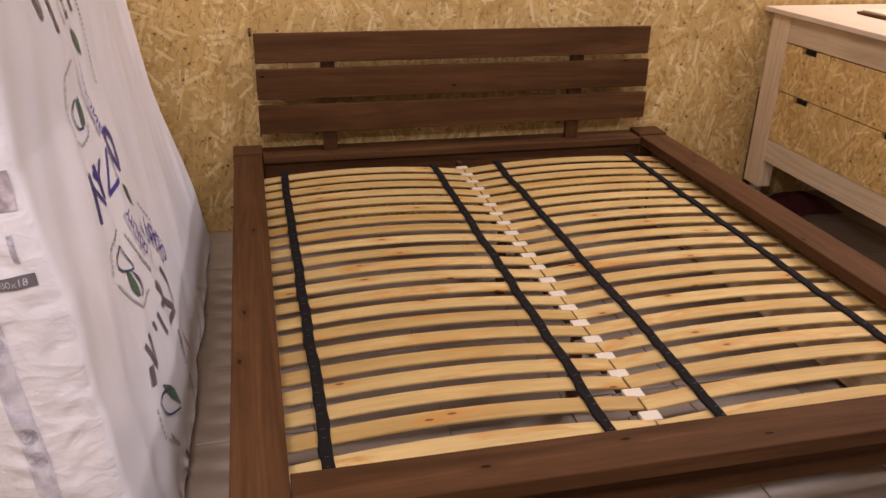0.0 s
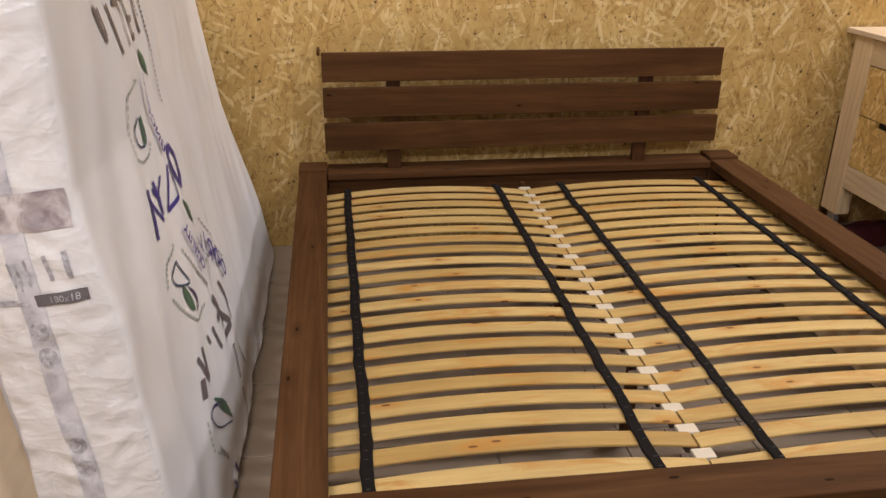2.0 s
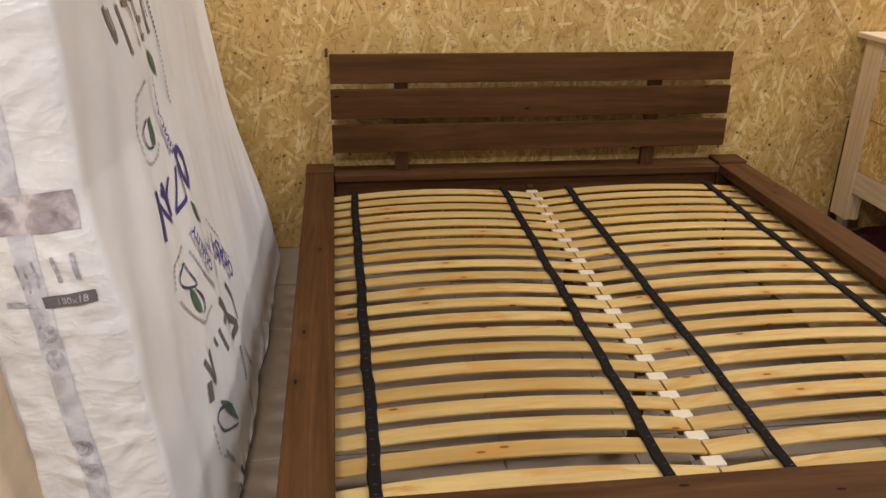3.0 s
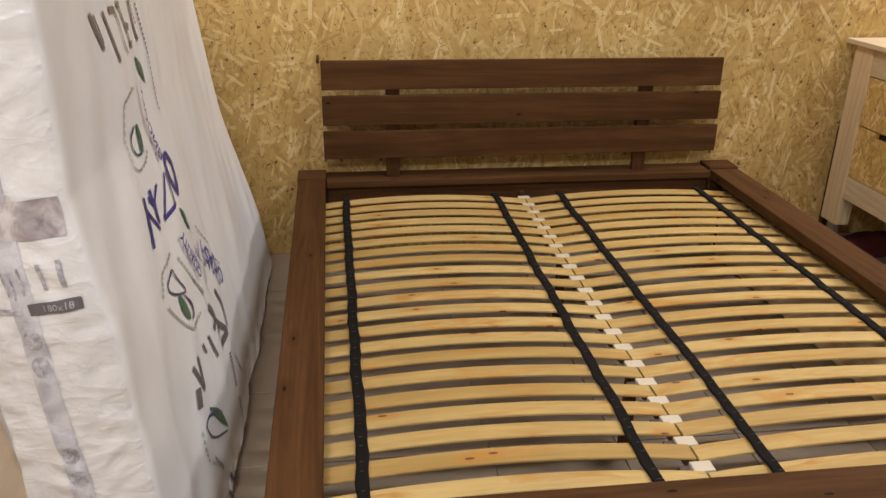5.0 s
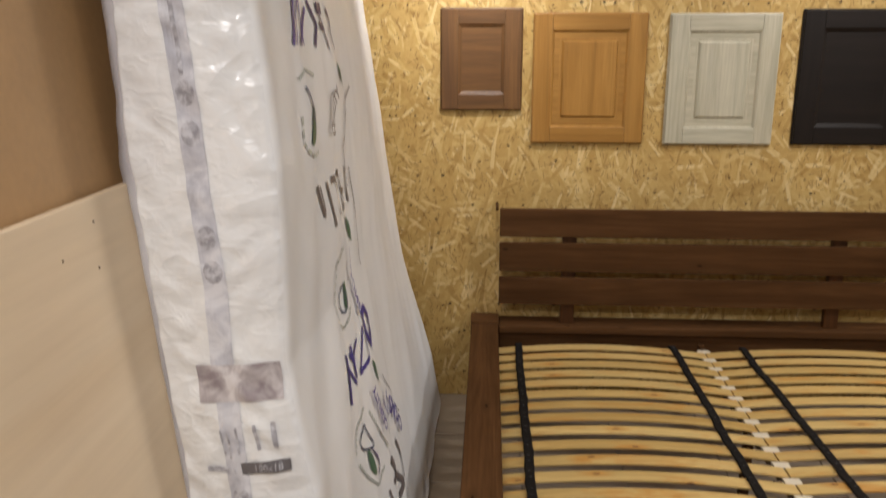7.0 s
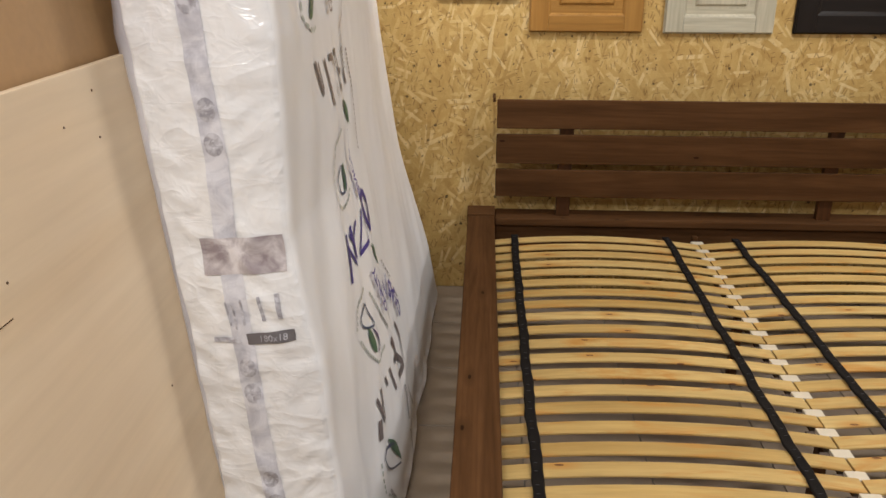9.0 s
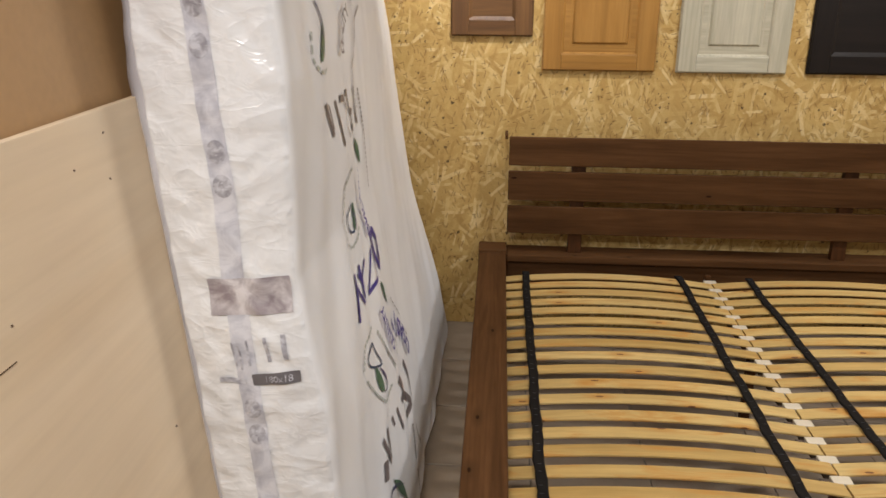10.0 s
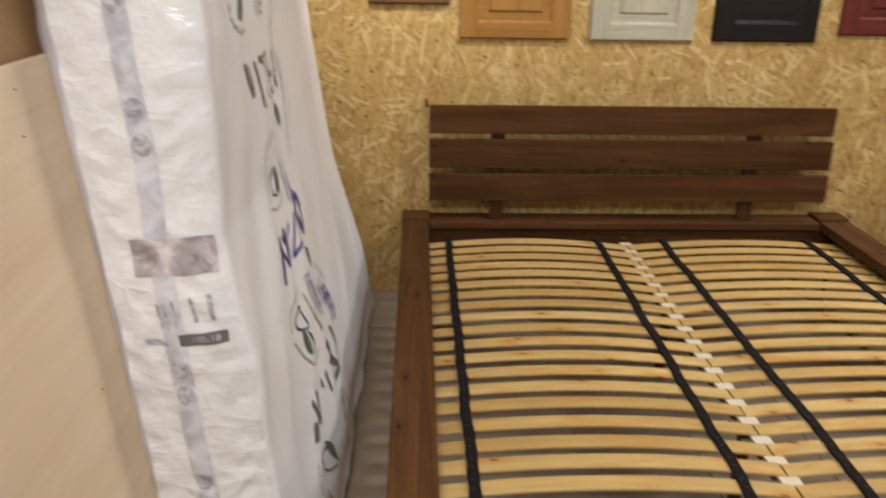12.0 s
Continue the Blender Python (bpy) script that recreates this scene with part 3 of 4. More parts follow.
def side_point(v, z, lift=0.0):
    y = NEAR_Y + (FAR_Y - NEAR_Y) * v
    x = side_x(v, z) + lift + 0.007 * max(0.0, 1 - v / 0.4) * noise.noise((y * 7 + z * 5, z * 2.2 - y * 3, 21.0))
    x += 0.010 * noise.noise((y * 2.3, z * 1.4, 3.1)) + 0.013 * noise.noise((y * 4.5 + z * 1.3, z * 1.1, 8.1)) + 0.0068 * noise.noise((y * 9 - z * 3.5, z * 2.0, 5.5)) + 0.008 * noise.noise((y * 5.5 + z * 0.8, z * 0.5, 12.3)) + 0.0030 * noise.noise((y * 14 - z * 1.5, z * 1.3, 2.2))
    return Vector((x, y, z))


def end_point(f, z, lift=0.0):
    """The narrow end that faces the room: f runs from the board side (0) to the bed side (1)."""
    x = np.interp(z, LEFT_Z, LEFT_XS) * (1 - f) + side_x(0, z) * f
    x += (0.010 * noise.noise((f * 2, z * 4, 4.4)) + 0.003 * noise.noise((f * 3, z * 19, 6.4))) * abs(2 * f - 1)
    pucker = 0.0028 * math.sin(z * 80 + 7 * noise.noise((f * 3, z * 4, 0))) * (0.5 + 0.5 * math.cos(f * 17 + 1.5 * math.sin(z * 7)))
    puff = 0.005 * noise.noise((x * 22, z * 20, 1.7)) + 0.010 * noise.noise((x * 4, z * 3, 5.0))
    return Vector((x, NEAR_Y - 0.02 * math.sin(math.pi * f) + pucker + puff - lift, z))


def bezier(a, c, b, t):
    return a * (1 - t) ** 2 + c * 2 * t * (1 - t) + b * t * t


def wrapped_mattress():
    mat = thing("mattress", "white mattress in milky printed plastic wrap leaning on boards", "mattress")
    bm = bmesh.new()
    nz, rows = 300, []
    ne, ns, nl, nc = 64, 150, 16, 7
    for k in range(nz + 1):
        z = 0.004 + MAT_H * k / nz
        left, far = np.interp(z, LEFT_Z, LEFT_XS), side_x(1, z)
        loop = [end_point(0.06 + 0.82 * i / ne, z) for i in range(ne + 1)]
        start = side_point(0.018, z)
        corner = Vector((start.x + 0.002, loop[-1].y, z))
        loop += [bezier(loop[ne], corner, start, i / nc) for i in range(1, nc)]
        loop += [side_point(0.018 + 0.962 * i / ns, z) for i in range(ns + 1)]
        back = Vector((far - 0.19, FAR_Y, z))
        last, corner = loop[-1].copy(), Vector((far, FAR_Y, z))
        loop += [bezier(last, corner, back, i / nc) for i in range(1, nc + 1)]
        for i in range(1, nl + 1):
            v = 1 - i / nl
            y = NEAR_Y + 0.03 + (FAR_Y - NEAR_Y - 0.06) * v
            x = left * (1 - v) + (far - 0.23) * v
            loop.append(Vector((x + 0.010 * noise.noise((y * 3, z * 4, 9)), y, z)))
        soft = min(1.0, k / 11, (nz - k) / 10)
        centre = sum(loop, Vector()) / len(loop)
        shrink = 1 - 0.03 * (1 - soft) ** 2
        rows.append([bm.verts.new((centre.x + (p.x - centre.x) * (1 - 0.25 * (1 - soft) ** 2), centre.y + (p.y - centre.y) * shrink, p.z)) for p in loop])
    for a, b in zip(rows, rows[1:]):
        n = len(a)
        for j in range(n):
            face = bm.faces.new((a[j], a[(j + 1) % n], b[(j + 1) % n], b[j]))
            face.material_index = 1 if j < ne + 3 else 0
    bm.faces.new(rows[0][::-1])
    bm.faces.new(rows[-1])
    bmesh.ops.recalc_face_normals(bm, faces=bm.faces[:])
    wrap = part("wrap", bm, FILM, mat, smooth=True)
    wrap.data.materials.append(FILM_END)
    # the loose film that stands off the corner beside the boards
    bm = bmesh.new()
    rows, n = [], 120
    for k in range(n + 1):
        z = 0.12 + 1.80 * k / n
        x = float(np.interp(z, LEFT_Z, LEFT_XS))
        wide = 0.017 + 0.007 * noise.noise((z * 5, 1.0, 7.7)) + 0.003 * noise.noise((z * 19, 3.0, 7.7))
        lean = 0.004 * noise.noise((z * 9, 4.0, 1.1))
        rows.append([bm.verts.new((x + a * wide + 0.010, NEAR_Y + b + lean, z)) for a, b in ((0.9, 0.012), (-0.4, 0.006), (-1.3, 0.020), (-1.5, 0.050), (-1.35, 0.050), (-1.15, 0.022), (-0.3, 0.010), (0.9, 0.016))])
    for a, b in zip(rows, rows[1:]):
        for j in range(8):
            bm.faces.new((a[j], a[(j + 1) % 8], b[(j + 1) % 8], b[j]))
    bm.faces.new(rows[0][::-1])
    bm.faces.new(rows[-1])
    bmesh.ops.recalc_face_normals(bm, faces=bm.faces[:])
    part("film_fold", bm, FILM_FOLD, mat, "loose see-through fold of plastic film", smooth=True)
    return mat


mattress = wrapped_mattress()


def on_side(y, z, lift=0.003):
    return side_point((y - NEAR_Y) / (FAR_Y - NEAR_Y), z, lift)


def on_end(x, z, lift=0.005):
    left = np.interp(z, LEFT_Z, LEFT_XS)
    return end_point((x - left) / (side_x(0, z) - left), z, lift)


def stroke(bm, points, width, place, lift, taper=False):
    """A printed line of some width, laid on the wrap."""
    fine, steps = [], max(1, int(width / 0.006))
    for (a, b), (c, d) in zip(points, points[1:]):
        n = max(1, int(math.hypot(c - a, d - b) / 0.007))
        fine += [(a + (c - a) * i / n, b + (d - b) * i / n) for i in range(n)]
    fine.append(points[-1])
    rows = []
    for i, (a, b) in enumerate(fine):
        (pa, pb), (na, nb) = fine[max(0, i - 1)], fine[min(len(fine) - 1, i + 1)]
        t = Vector((na - pa, nb - pb)).normalized()
        w = width / 2 * (math.sin(math.pi * min(max(i / (len(fine) - 1), 0.03), 0.97)) if taper else 1)
        across = [w * (1 - 2 * j / steps) for j in range(steps + 1)]
        rows.append([bm.verts.new(place(a - t.y * u, b + t.x * u, lift)) for u in across])
    for p, q in zip(rows, rows[1:]):
        for j in range(steps):
            bm.faces.new((p[j], p[j + 1], q[j + 1], q[j]))


def printed(name, strokes, material, width=0.008, place=on_side, lift=0.003, label="", taper=False):
    bm = bmesh.new()
    for points in strokes:
        stroke(bm, points, width, place, lift, taper)
    ob = part(name, bm, material, mattress, label)
    return tagged(ob, kind="stuff") if len(strokes) > 3 else ob


def ring(cy, cz, ry, rz, n=28, gap=0):
    pts = [(cy + ry * math.cos(2 * math.pi * i / n), cz + rz * math.sin(2 * math.pi * i / n)) for i in range(n + 1)]
    return [pts] if not gap else [pts[i:i + 2] for i in range(0, n, gap)]


def printed_text(words, y, z, angle, size, material):
    """Small print set along a slanting line on the side of the wrap."""
    data = bpy.data.curves.new("printed_text", "FONT")
    data.body, data.size, data.offset = words, size, 0.03 * size
    data.resolution_u = 3
    tmp = new("printed_text", data)
    mesh = bpy.data.meshes.new_from_object(tmp)
    bpy.data.objects.remove(tmp)
    c, s = math.cos(angle), math.sin(angle)
    bm = bmesh.new()
    bm.from_mesh(mesh)
    bpy.data.meshes.remove(mesh)
    bmesh.ops.triangulate(bm, faces=bm.faces[:])
    bmesh.ops.subdivide_edges(bm, edges=bm.edges[:], cuts=3)
    for v in bm.verts:
        v.co = on_side(y + v.co.x * c - v.co.y * s, z + v.co.x * s + v.co.y * c, 0.009)
    return part("printed_text", bm, material, mattress)


# readable small print
printed_text("OHSAS 1", -1.060, 0.466, math.radians(137), 0.074, INK_BLUE)
printed_text("QUALITY", -1.432, 0.632, math.radians(116), 0.040, INK_BLUE)
printed_text("ce 1991", -1.352, 0.624, math.radians(130), 0.034, INK_BLUE)
printed_text("ВИСОКА", -1.440, 0.955, math.radians(96), 0.046, INK_BLUE)
printed_text("QUALITY", -1.600, 1.420, math.radians(32), 0.040, INK_GREY)
printed_text("ВИСОКА", -1.520, 1.748, math.radians(38), 0.036, INK_BLUE)


def bars(material, *rows):
    """Plain bars of a large mark that is not lettered: a width in millimetres and the ends of each."""
    for width, *points in rows:
        printed("printed_bar", [list(points)], material, 0.001 * width)


# four large word marks, one above the other
bars(INK_BLUE, (13, (-1.707, 1.731), (-1.818, 1.627)), (8, (-1.672, 1.729), (-1.711, 1.625)), (6, (-1.672, 1.729), (-1.790, 1.627)), (12, (-1.615, 1.703), (-1.741, 1.625)))
bars(INK_NAVY, (13, (-1.589, 1.719), (-1.550, 1.668), (-1.585, 1.621)), (26, (-1.530, 1.706), (-1.470, 1.706)), (18, (-1.520, 1.668), (-1.478, 1.664)),
     (9, (-1.511, 1.705), (-1.475, 1.660), (-1.458, 1.615)), (26, (-1.378, 1.706), (-1.392, 1.692)), (11, (-1.364, 1.691), (-1.395, 1.651), (-1.384, 1.613)))
bars(INK_GREY, (13, (-1.781, 1.342), (-1.756, 1.307), (-1.726, 1.265)), (7, (-1.756, 1.337), (-1.724, 1.277)), (12, (-1.696, 1.336), (-1.635, 1.225)), (7, (-1.617, 1.339), (-1.524, 1.224)),
     (9, (-1.544, 1.341), (-1.466, 1.228)), (12, (-1.431, 1.331), (-1.406, 1.280), (-1.375, 1.231)), (16, (-1.502, 1.282), (-1.467, 1.276)), (18, (-1.485, 1.239), (-1.448, 1.233)), (16, (-1.649, 1.333), (-1.602, 1.329)), (15, (-1.575, 1.336), (-1.530, 1.330)))
bars(INK_BLUE, (20, (-1.364, 0.942), (-1.324, 0.901), (-1.327, 0.848), (-1.373, 0.836), (-1.400, 0.879), (-1.408, 0.927), (-1.364, 0.942)), (20, (-1.335, 0.868), (-1.350, 0.842)),
     (18, (-1.440, 0.918), (-1.450, 0.877), (-1.454, 0.833)), (9, (-1.468, 0.921), (-1.570, 0.839)), (12, (-1.447, 0.837), (-1.573, 0.837)), (18, (-1.629, 0.932), (-1.629, 0.849)), (9, (-1.559, 0.923), (-1.613, 0.897), (-1.627, 0.855)),
     (16, (-1.657, 0.919), (-1.615, 0.886)), (20, (-1.701, 0.937), (-1.729, 0.826)), (11, (-1.706, 0.911), (-1.643, 0.840)))
bars(INK_GREY, (18, (-1.247, 0.486), (-1.213, 0.422), (-1.218, 0.350)), (24, (-1.440, 0.530), (-1.394, 0.473), (-1.260, 0.357)), (20, (-1.400, 0.476), (-1.445, 0.462)), (20, (-1.327, 0.418), (-1.390, 0.414)), (22, (-1.260, 0.357), (-1.370, 0.371)),
     (13, (-1.503, 0.473), (-1.469, 0.390)), (11, (-1.556, 0.478), (-1.545, 0.446)), (13, (-1.627, 0.485), (-1.627, 0.392)), (16, (-1.678, 0.481), (-1.632, 0.388)), (30, (-1.682, 0.424), (-1.697, 0.374)))
bars(INK_NAVY, (16, (-1.603, 0.095), (-1.592, 0.060)), (14, (-1.640, 0.066), (-1.628, 0.030)))


def rounded(points, times=2):
    """Cuts the corners of a line, so that it bends softly."""
    for _ in range(times):
        cut = [points[0]]
        for (a, b), (c, d) in zip(points, points[1:]):
            cut += [(0.75 * a + 0.25 * c, 0.75 * b + 0.25 * d), (0.25 * a + 0.75 * c, 0.25 * b + 0.75 * d)]
        points = cut + [points[-1]]
    return points


def eco_mark(lean, ring_at, drop, leaf, arc):
    """A round quality mark: a broken ring of tiny print, a drop outline, a leaf and a dark arc."""
    for points in ring_at:
        (a, b), (c, d) = points[0], points[-1]
        n = max(4, int(math.hypot(c - a, d - b) / 0.016))
        fine = [(float(np.interp(k, np.linspace(0, n, len(points)), [p[0] for p in points])), float(np.interp(k, np.linspace(0, n, len(points)), [p[1] for p in points]))) for k in range(n + 1)]
        printed("mark_ring", [[fine[k], ((fine[k][0] + 2 * fine[k + 1][0]) / 3, (fine[k][1] + 2 * fine[k + 1][1]) / 3)] for k in range(n)], INK_PALE, 0.009 * lean)
    printed("mark_drop", [rounded(drop)], INK_TEAL, 0.006)
    printed("mark_leaf", [rounded(leaf)], INK_GREEN, 0.034 * lean, taper=True)
    printed("mark_arc", [rounded(arc)], INK_NAVY, 0.011 * lean, taper=True)


eco_mark(1.0, ([(-1.613, 0.765), (-1.713, 0.758), (-1.751, 0.706)], [(-1.733, 0.676), (-1.670, 0.607), (-1.602, 0.547), (-1.504, 0.550)], [(-1.450, 0.572), (-1.496, 0.643), (-1.571, 0.737)]),
         [(-1.637, 0.732), (-1.702, 0.722), (-1.694, 0.694), (-1.630, 0.661), (-1.575, 0.644), (-1.613, 0.695), (-1.637, 0.732)], [(-1.638, 0.662), (-1.626, 0.623), (-1.605, 0.582)], [(-1.609, 0.651), (-1.565, 0.602), (-1.565, 0.578), (-1.594, 0.573)])
eco_mark(0.8, ([(-1.545, 1.150), (-1.663, 1.139), (-1.700, 1.070), (-1.690, 1.010)], [(-1.690, 1.005), (-1.650, 0.982), (-1.590, 0.985), (-1.555, 1.010)]),
         [(-1.600, 1.075), (-1.655, 1.055), (-1.640, 1.015), (-1.600, 1.010)], [(-1.575, 1.075), (-1.580, 1.040), (-1.600, 1.012)], [(-1.590, 1.060), (-1.572, 1.035), (-1.592, 1.008)])
eco_mark(0.9, ([(-1.668, 1.563), (-1.774, 1.579), (-1.832, 1.559)], [(-1.841, 1.491), (-1.856, 1.432), (-1.792, 1.403), (-1.748, 1.411)]),
         [(-1.794, 1.545), (-1.748, 1.519), (-1.732, 1.488), (-1.770, 1.478)], [(-1.728, 1.500), (-1.762, 1.462), (-1.804, 1.430)], [(-1.794, 1.545), (-1.748, 1.519), (-1.734, 1.480), (-1.790, 1.440)])
eco_mark(0.9, ([(-1.726, 0.323), (-1.739, 0.274), (-1.740, 0.235)], [(-1.723, 0.225), (-1.670, 0.180), (-1.640, 0.139)]),
         [(-1.600, 0.296), (-1.669, 0.326), (-1.704, 0.314), (-1.651, 0.245), (-1.528, 0.186)], [(-1.626, 0.329), (-1.557, 0.254), (-1.519, 0.192)], [(-1.535, 0.255), (-1.600, 0.296), (-1.669, 0.326), (-1.704, 0.314)])
eco_mark(0.9, ([(-1.723, 1.823), (-1.722, 1.791), (-1.656, 1.774)], [(-1.700, 1.900), (-1.640, 1.915), (-1.590, 1.890)]),
         [(-1.690, 1.880), (-1.650, 1.860), (-1.640, 1.830), (-1.670, 1.815)], [(-1.630, 1.870), (-1.650, 1.840), (-1.690, 1.812)], [(-1.670, 1.860), (-1.640, 1.840), (-1.655, 1.812)])
printed("printed_leaf", [[(-1.412, 0.808), (-1.383, 0.764), (-1.334, 0.717)]], INK_GREEN, 0.034, taper=True)
printed("printed_leaf", [[(-1.431, 1.203), (-1.395, 1.165), (-1.377, 1.127)]], INK_GREEN, 0.028, taper=True)
printed("printed_leaf", [[(-1.396, 1.582), (-1.317, 1.548), (-1.261, 1.510)]], INK_GREEN, 0.024, taper=True)
printed("print_ring", ring(-1.306, 0.563, 0.030, 0.022), INK_PALE, 0.005)
# lines of print too small to read
for *way, tall in (((-1.355, 1.317), (-1.322, 1.184), 9), ((-1.322, 1.184), (-1.294, 1.035), 7), ((-1.162, 1.513), (-1.329, 1.451), 9), ((-1.329, 1.451), (-1.449, 1.382), 9), ((-1.449, 1.382), (-1.373, 1.266), 7), ((-1.304, 1.849), (-1.261, 1.805), 8),
                   ((-1.040, 0.480), (-1.250, 0.698), 6), ((-1.320, 0.314), (-1.343, 0.207), 20), ((-1.229, 0.255), (-1.179, 0.164), 20), ((-1.344, 0.174), (-1.345, 0.060), 12), ((-1.690, 0.215), (-1.640, 0.145), 14), ((-1.500, 0.640), (-1.445, 0.575), 9)):
    (y0, z0), (y1, z1) = way
    n = 11
    printed("print_line", [[(y0 + (y1 - y0) * i / n, z0 + (z1 - z0) * i / n), (y0 + (y1 - y0) * (i + 0.62) / n, z0 + (z1 - z0) * (i + 0.62) / n)] for i in range(n)], INK_GREY, 0.001 * tall)
# border tape with a flower pattern, and the paper label under the film
TAPE_Z, TAPE_X = (0.02, 0.48, 0.63, 0.80, 1.06, 1.24, 1.38, 1.55, 1.70, 1.93), (-1.360, -1.378, -1.397, -1.408, -1.429, -1.432, -1.448, -1.459, -1.471, -1.480)
tape_x = lambda z: float(np.interp(z, TAPE_Z, TAPE_X))
printed("border_tape", [[(tape_x(z), z) for z in np.linspace(0.03, 1.93, 60)]], TAPE, 0.042, on_end, 0.002, "grey woven border tape")
for z in (1.86, 1.79, 1.755, 1.72, 1.55, 1.483, 1.303, 1.242, 0.80, 0.742, 0.538, 0.480, 0.27, 0.21):
    printed("tape_flower", ring(tape_x(z), z, 0.0105, 0.0145, 16), TAPE_DARK, 0.014, on_end, 0.0028)
    printed("tape_bud", [[(tape_x(z) - 0.004, z - 0.002), (tape_x(z) + 0.004, z + 0.002)]], TAPE_DARK, 0.009, on_end, 0.0028)
printed("tape_stem", [[(tape_x(z), z) for z in np.linspace(1.58, 1.70, 12)]], TAPE_DARK, 0.008, on_end, 0.0028)
printed("picture_label", [[(-1.478, 1.028), (-1.326, 1.036)]], LABEL_PIC, 0.072, on_end, 0.0028, "grey printed picture on a label under the film")
printed("label_bar", [[(-1.404, 0.862), (-1.311, 0.871)]], INK_DARK, 0.024, on_end, 0.0034, "black size bar on the label")
for wide, x, z, slope in ((7, -1.376, 0.952, 0.008), (9, -1.343, 0.957, 0.007), (5, -1.412, 0.945, 0.006), (4, -1.440, 0.940, 0.006), (4, -1.428, 0.935, 0.006)):
    printed("label_line", [[(x, z), (x + slope, z - 0.052)]], TAPE_DARK, 0.001 * wide, on_end, 0.0034)
printed("label_line", [[(-1.472, 0.857), (-1.440, 0.858), (-1.416, 0.859)]], TAPE_DARK, 0.011, on_end, 0.0034)


def end_text(words, x, z, angle, size, material):
    data = bpy.data.curves.new("label_text", "FONT")
    data.body, data.size, data.resolution_u = words, size, 3
    tmp = new("label_text", data)
    mesh = bpy.data.meshes.new_from_object(tmp)
    bpy.data.objects.remove(tmp)
    bm = bmesh.new()
    bm.from_mesh(mesh)
    bpy.data.meshes.remove(mesh)
    bmesh.ops.triangulate(bm, faces=bm.faces[:])
    bmesh.ops.subdivide_edges(bm, edges=bm.edges[:], cuts=1)
    c, s = math.cos(angle), math.sin(angle)
    for v in bm.verts:
        v.co = on_end(x + v.co.x * c - v.co.y * s, z + v.co.x * s + v.co.y * c, 0.0048)
    return part("label_text", bm, material, mattress)


end_text("180x18", -1.380, 0.858, 0.09, 0.019, TAPE_DARK)

# ---------------------------------------------------------------- boards leaning on the side wall
LEAN = 0.1


def leaning_board(name, label, y0, y1, height, foot_x, thick, material, bevel=0.0015):
    ob = thing(name, label, "board", at=(foot_x, 0, 0))
    ob.rotation_euler = (0, -math.atan(LEAN), 0)
    part("sheet", box_bm(-thick, 0, y0, y1, 0.002, height, bevel), material, ob)
    return ob


plywood = leaning_board("plywood_sheet", "pale birch plywood sheet leaning behind the mattress", -3.25, -0.9, 1.398, -1.448, 0.018, PLY)
leaning_board("hardboard_sheet", "brown hardboard sheet leaning behind the plywood", -3.4, -0.8, 1.79, -1.478, 0.012, HARDBOARD)

leaning_board("dark_board", "dark brown stained board leaning behind other boards", -3.1, -0.7, 2.25, -1.500, 0.018, STAIN_Z)

# ---------------------------------------------------------------- the dresser
DX, DY0, DY1, DZ0, DZ1 = 1.568, -1.22, 0.075, 0.122, 0.974
dresser = thing("dresser", "unfinished oak dresser with strand board drawer fronts", "dresser")
DW = 0.85
for y0, y1 in ((DY1 - 0.13, DY1), (DY0, DY0 + 0.13)):
    for x0 in (DX, DX + DW - 0.07):
        part("leg", box_bm(x0, x0 + 0.07, y0, y1, DZ0, DZ1, 0.004), RAW_Z, dresser)
        part("glide", box_bm(x0 + 0.02, x0 + 0.05, y0 + 0.04, y1 - 0.04, 0.0, DZ0, 0.004), GREY_METAL, dresser)
part("top", box_bm(DX - 0.02, DX + DW + 0.02, DY0 - 0.02, DY1 + 0.05, DZ1 + 0.001, DZ1 + 0.024, 0.003), PLY, dresser)
part("upper_rail", box_bm(DX + 0.006, DX + 0.03, DY0 + 0.131, DY1 - 0.131, 0.855, DZ1 - 0.001, 0.002), RAW_Y, dresser)
part("lower_rail", box_bm(DX + 0.006, DX + 0.03, DY0 + 0.131, DY1 - 0.131, 0.265, 0.375, 0.002), RAW_Y, dresser)
part("carcass", box_bm(DX + 0.034, DX + DW - 0.02, DY0 + 0.02, DY1 - 0.02, 0.28, DZ1 - 0.002, 0.002), RAW_Y, dresser)


def notched_front(y0, y1, z0, z1, notches):
    """A drawer front with square finger cut-outs in its top edge."""
    bm = bmesh.new()
    top = [(y0, z1)]
    for c in notches:
        top += [(c - 0.05, z1), (c - 0.05, z1 - 0.028), (c + 0.05, z1 - 0.028), (c + 0.05, z1)]
    outline = [(y0, z0)] + top + [(y1, z1), (y1, z0)]
    front = [bm.verts.new((DX + 0.008, y, z)) for y, z in outline]
    back = [bm.verts.new((DX + 0.026, y, z)) for y, z in outline]
    bm.faces.new(front[::-1])
    bm.faces.new(back)
    n = len(outline)
    for j in range(n):
        bm.faces.new((front[j], front[(j + 1) % n], back[(j + 1) % n], back[j]))
    bmesh.ops.recalc_face_normals(bm, faces=bm.faces[:])
    return bm


FY0, FY1 = DY0 + 0.134, DY1 - 0.134
part("drawer_front", notched_front(FY0, FY1, 0.627, 0.850, (-0.9, -0.235)), OSB_SIDE, dresser)
part("drawer_front", notched_front(FY0, FY1, 0.379, 0.622, (-0.83, -0.24)), OSB_SIDE, dresser)
# near-black strips that paint the shade inside the drawer gaps and cut-outs
for z in (0.8515, 0.6235):
    part("drawer_gap_shade", box_bm(DX + 0.0268, DX + 0.0335, FY0, FY1, z - 0.04, z + 0.003), GAP_SHADE, dresser)


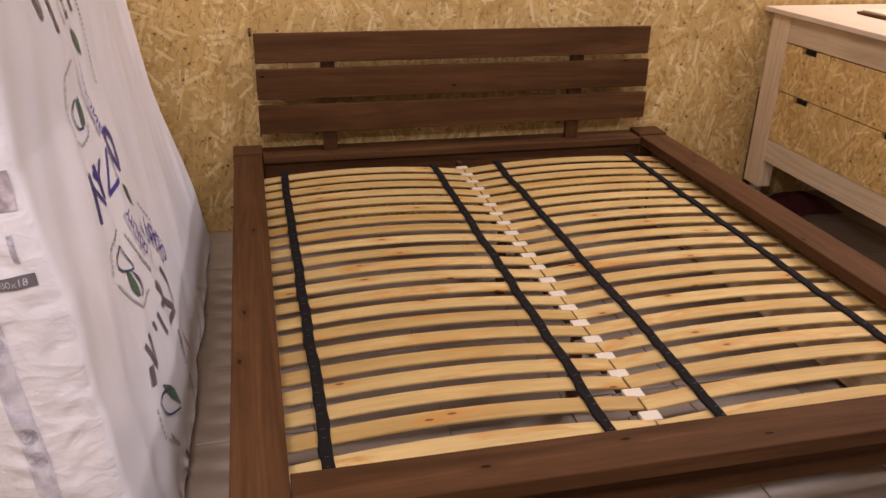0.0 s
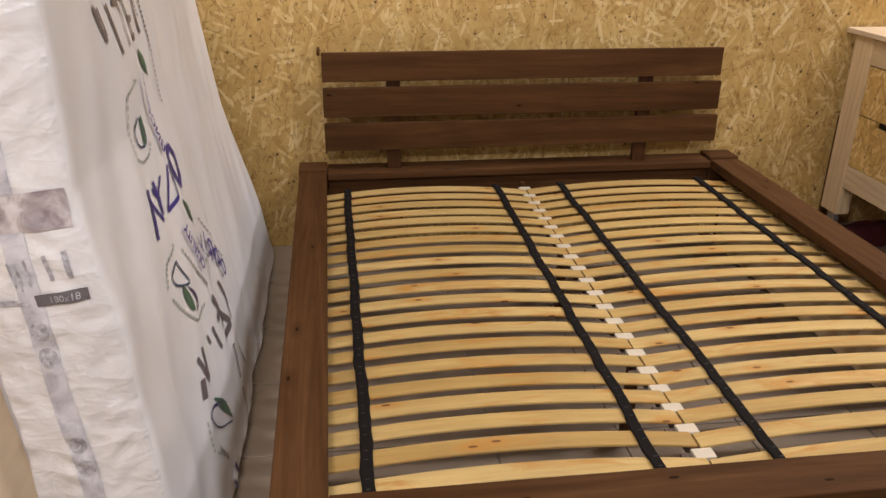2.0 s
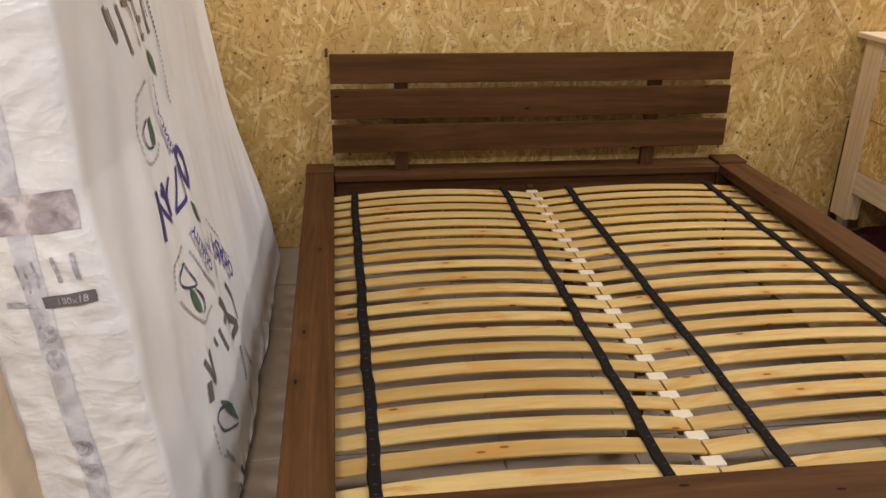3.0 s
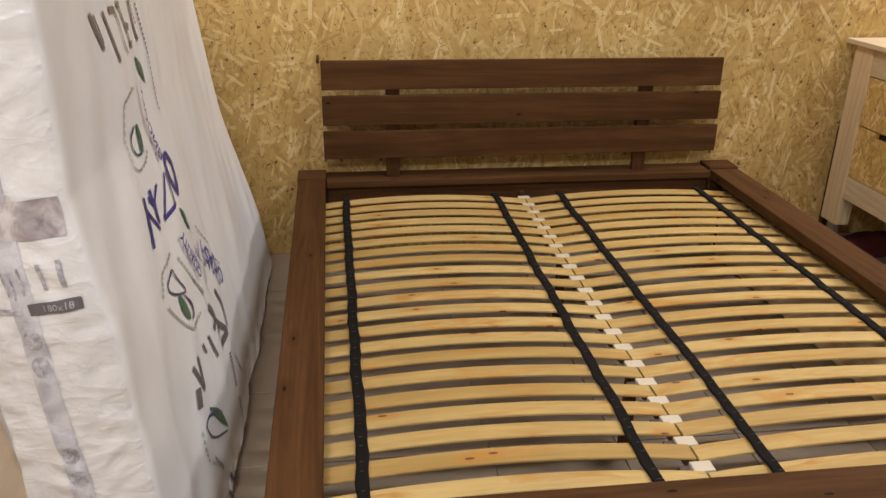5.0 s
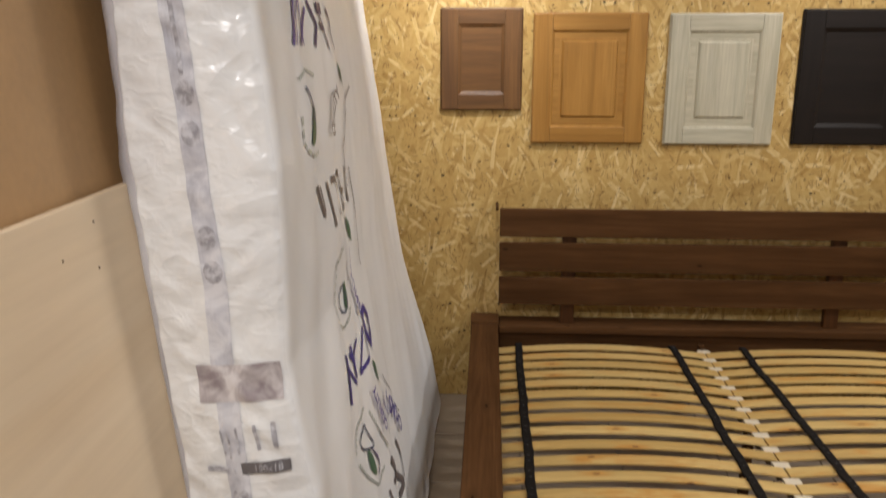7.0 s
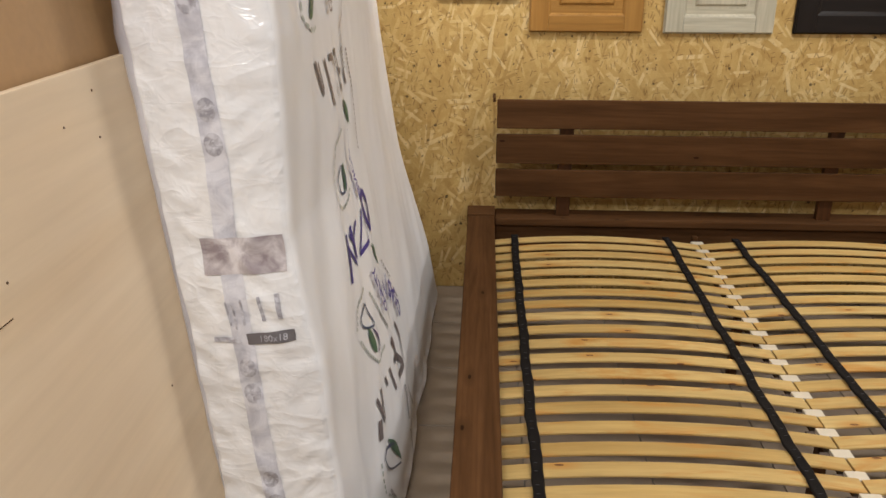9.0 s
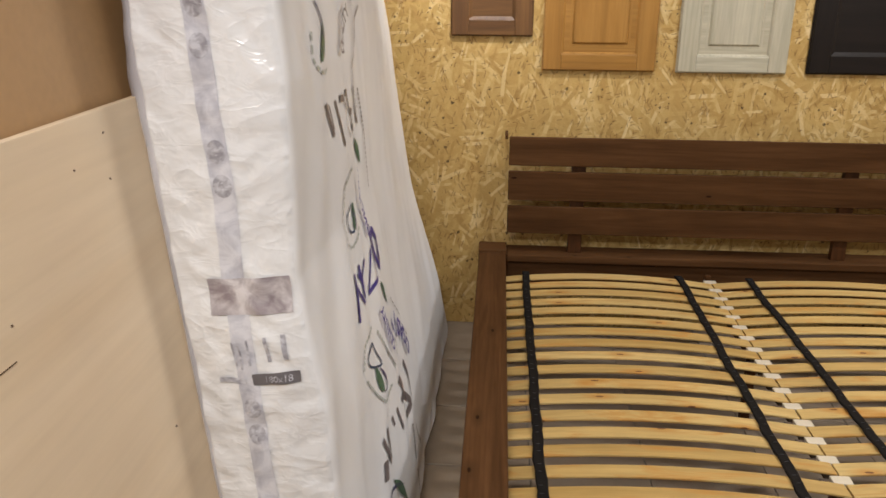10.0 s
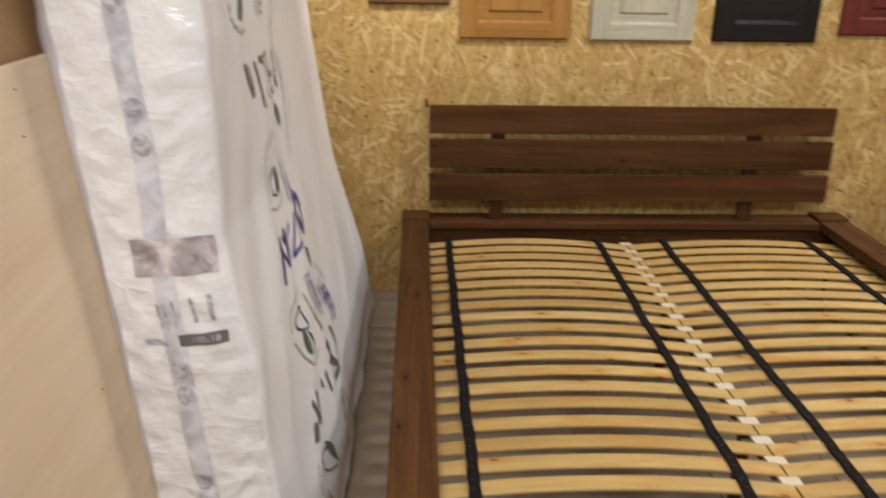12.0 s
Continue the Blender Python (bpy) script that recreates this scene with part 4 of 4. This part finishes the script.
# ---------------------------------------------------------------- small things round the dresser
cloth = bmesh.new()
bmesh.ops.create_grid(cloth, x_segments=24, y_segments=18, size=1.0)
for v in cloth.verts:
    x, y = v.co.x * 0.17, v.co.y * 0.14
    r = math.hypot(v.co.x, v.co.y)
    v.co = (1.83 + x, -0.06 + y, 0.003 + max(0.0, 0.085 * (1 - r * r * 0.8)) * (0.7 + 0.5 * noise.noise((x * 14, y * 14, 1))) + 0.004 * noise.noise((x * 60, y * 60, 3)) + 0.004)
tagged(part("cloth", cloth, MAROON, smooth=True), "crumpled maroon cloth lying under the dresser", "cloth")
plank = thing("offcut", "dark stained offcut standing between dresser and wall", "board", at=(1.60, 0.115, 0))
part("sheet", box_bm(-0.004, 0.03, -0.012, 0.012, 0.0, 0.575, 0.002), STAIN_Z, plank)
frame_thing = thing("flat_box", "flat brown wooden frame lying on the dresser", "frame", at=(1.93, -0.30, DZ1 + 0.0245))
part("edge", box_bm(-0.10, 0.10, -0.45, 0.13, 0, 0.012, 0.002), STAIN_Y, frame_thing)
part("panel", box_bm(-0.085, 0.085, -0.435, 0.115, 0.0125, 0.022, 0.002), PLY, frame_thing)

hook = thing("wall_hook", "small dark wooden peg on the strand board wall", "peg", at=(-0.912, WALL_Y, 0.925))
part("peg", box_bm(-0.006, 0.006, -0.115, -0.001, -0.008, 0.010, 0.003), STAIN_Y, hook)
# nail holes and a scratch in the plywood face
hole_bm = bmesh.new()
bmesh.ops.create_cone(hole_bm, cap_ends=True, segments=10, radius1=0.0022, radius2=0.0018, depth=0.0012)
bmesh.ops.rotate(hole_bm, verts=hole_bm.verts[:], matrix=Matrix.Rotation(radians(90), 3, "Y"))
hole_data = mesh_of("nail_hole", hole_bm, STAIN_Z)
for y, z in ((-2.188, 1.354), (-2.199, 1.281), (-2.298, 1.318), (-2.165, 0.804), (-2.528, 1.169)):
    h = new("nail_hole", hole_data)
    h.parent = plywood
    h.location = (0.0005, y, z * 1.005)
part("scratch", box_bm(-0.0002, 0.0006, -2.660, -2.538, 1.1285, 1.1300, 0), STAIN_Y, plywood, "thin brown scratch in the face")

# ---------------------------------------------------------------- floor tiles
TS, JOINT = 0.40, 0.004
tile_bm = box_bm(JOINT / 2, TS - JOINT / 2, JOINT / 2, TS - JOINT / 2, -0.006, 0.0, 0.0015, 1)
tile_data = mesh_of("tile", tile_bm, TILE)
nx, ny = int((RIGHT_X - LEFT_X + 0.3) / TS), int((WALL_Y - BACK_Y) / TS) + 1
for i in range(nx):
    for j in range(ny):
        t = new("tile", tile_data)
        t.parent = floor
        t.location = (LEFT_X - 0.15 + i * TS, WALL_Y - (j + 1) * TS, 0)
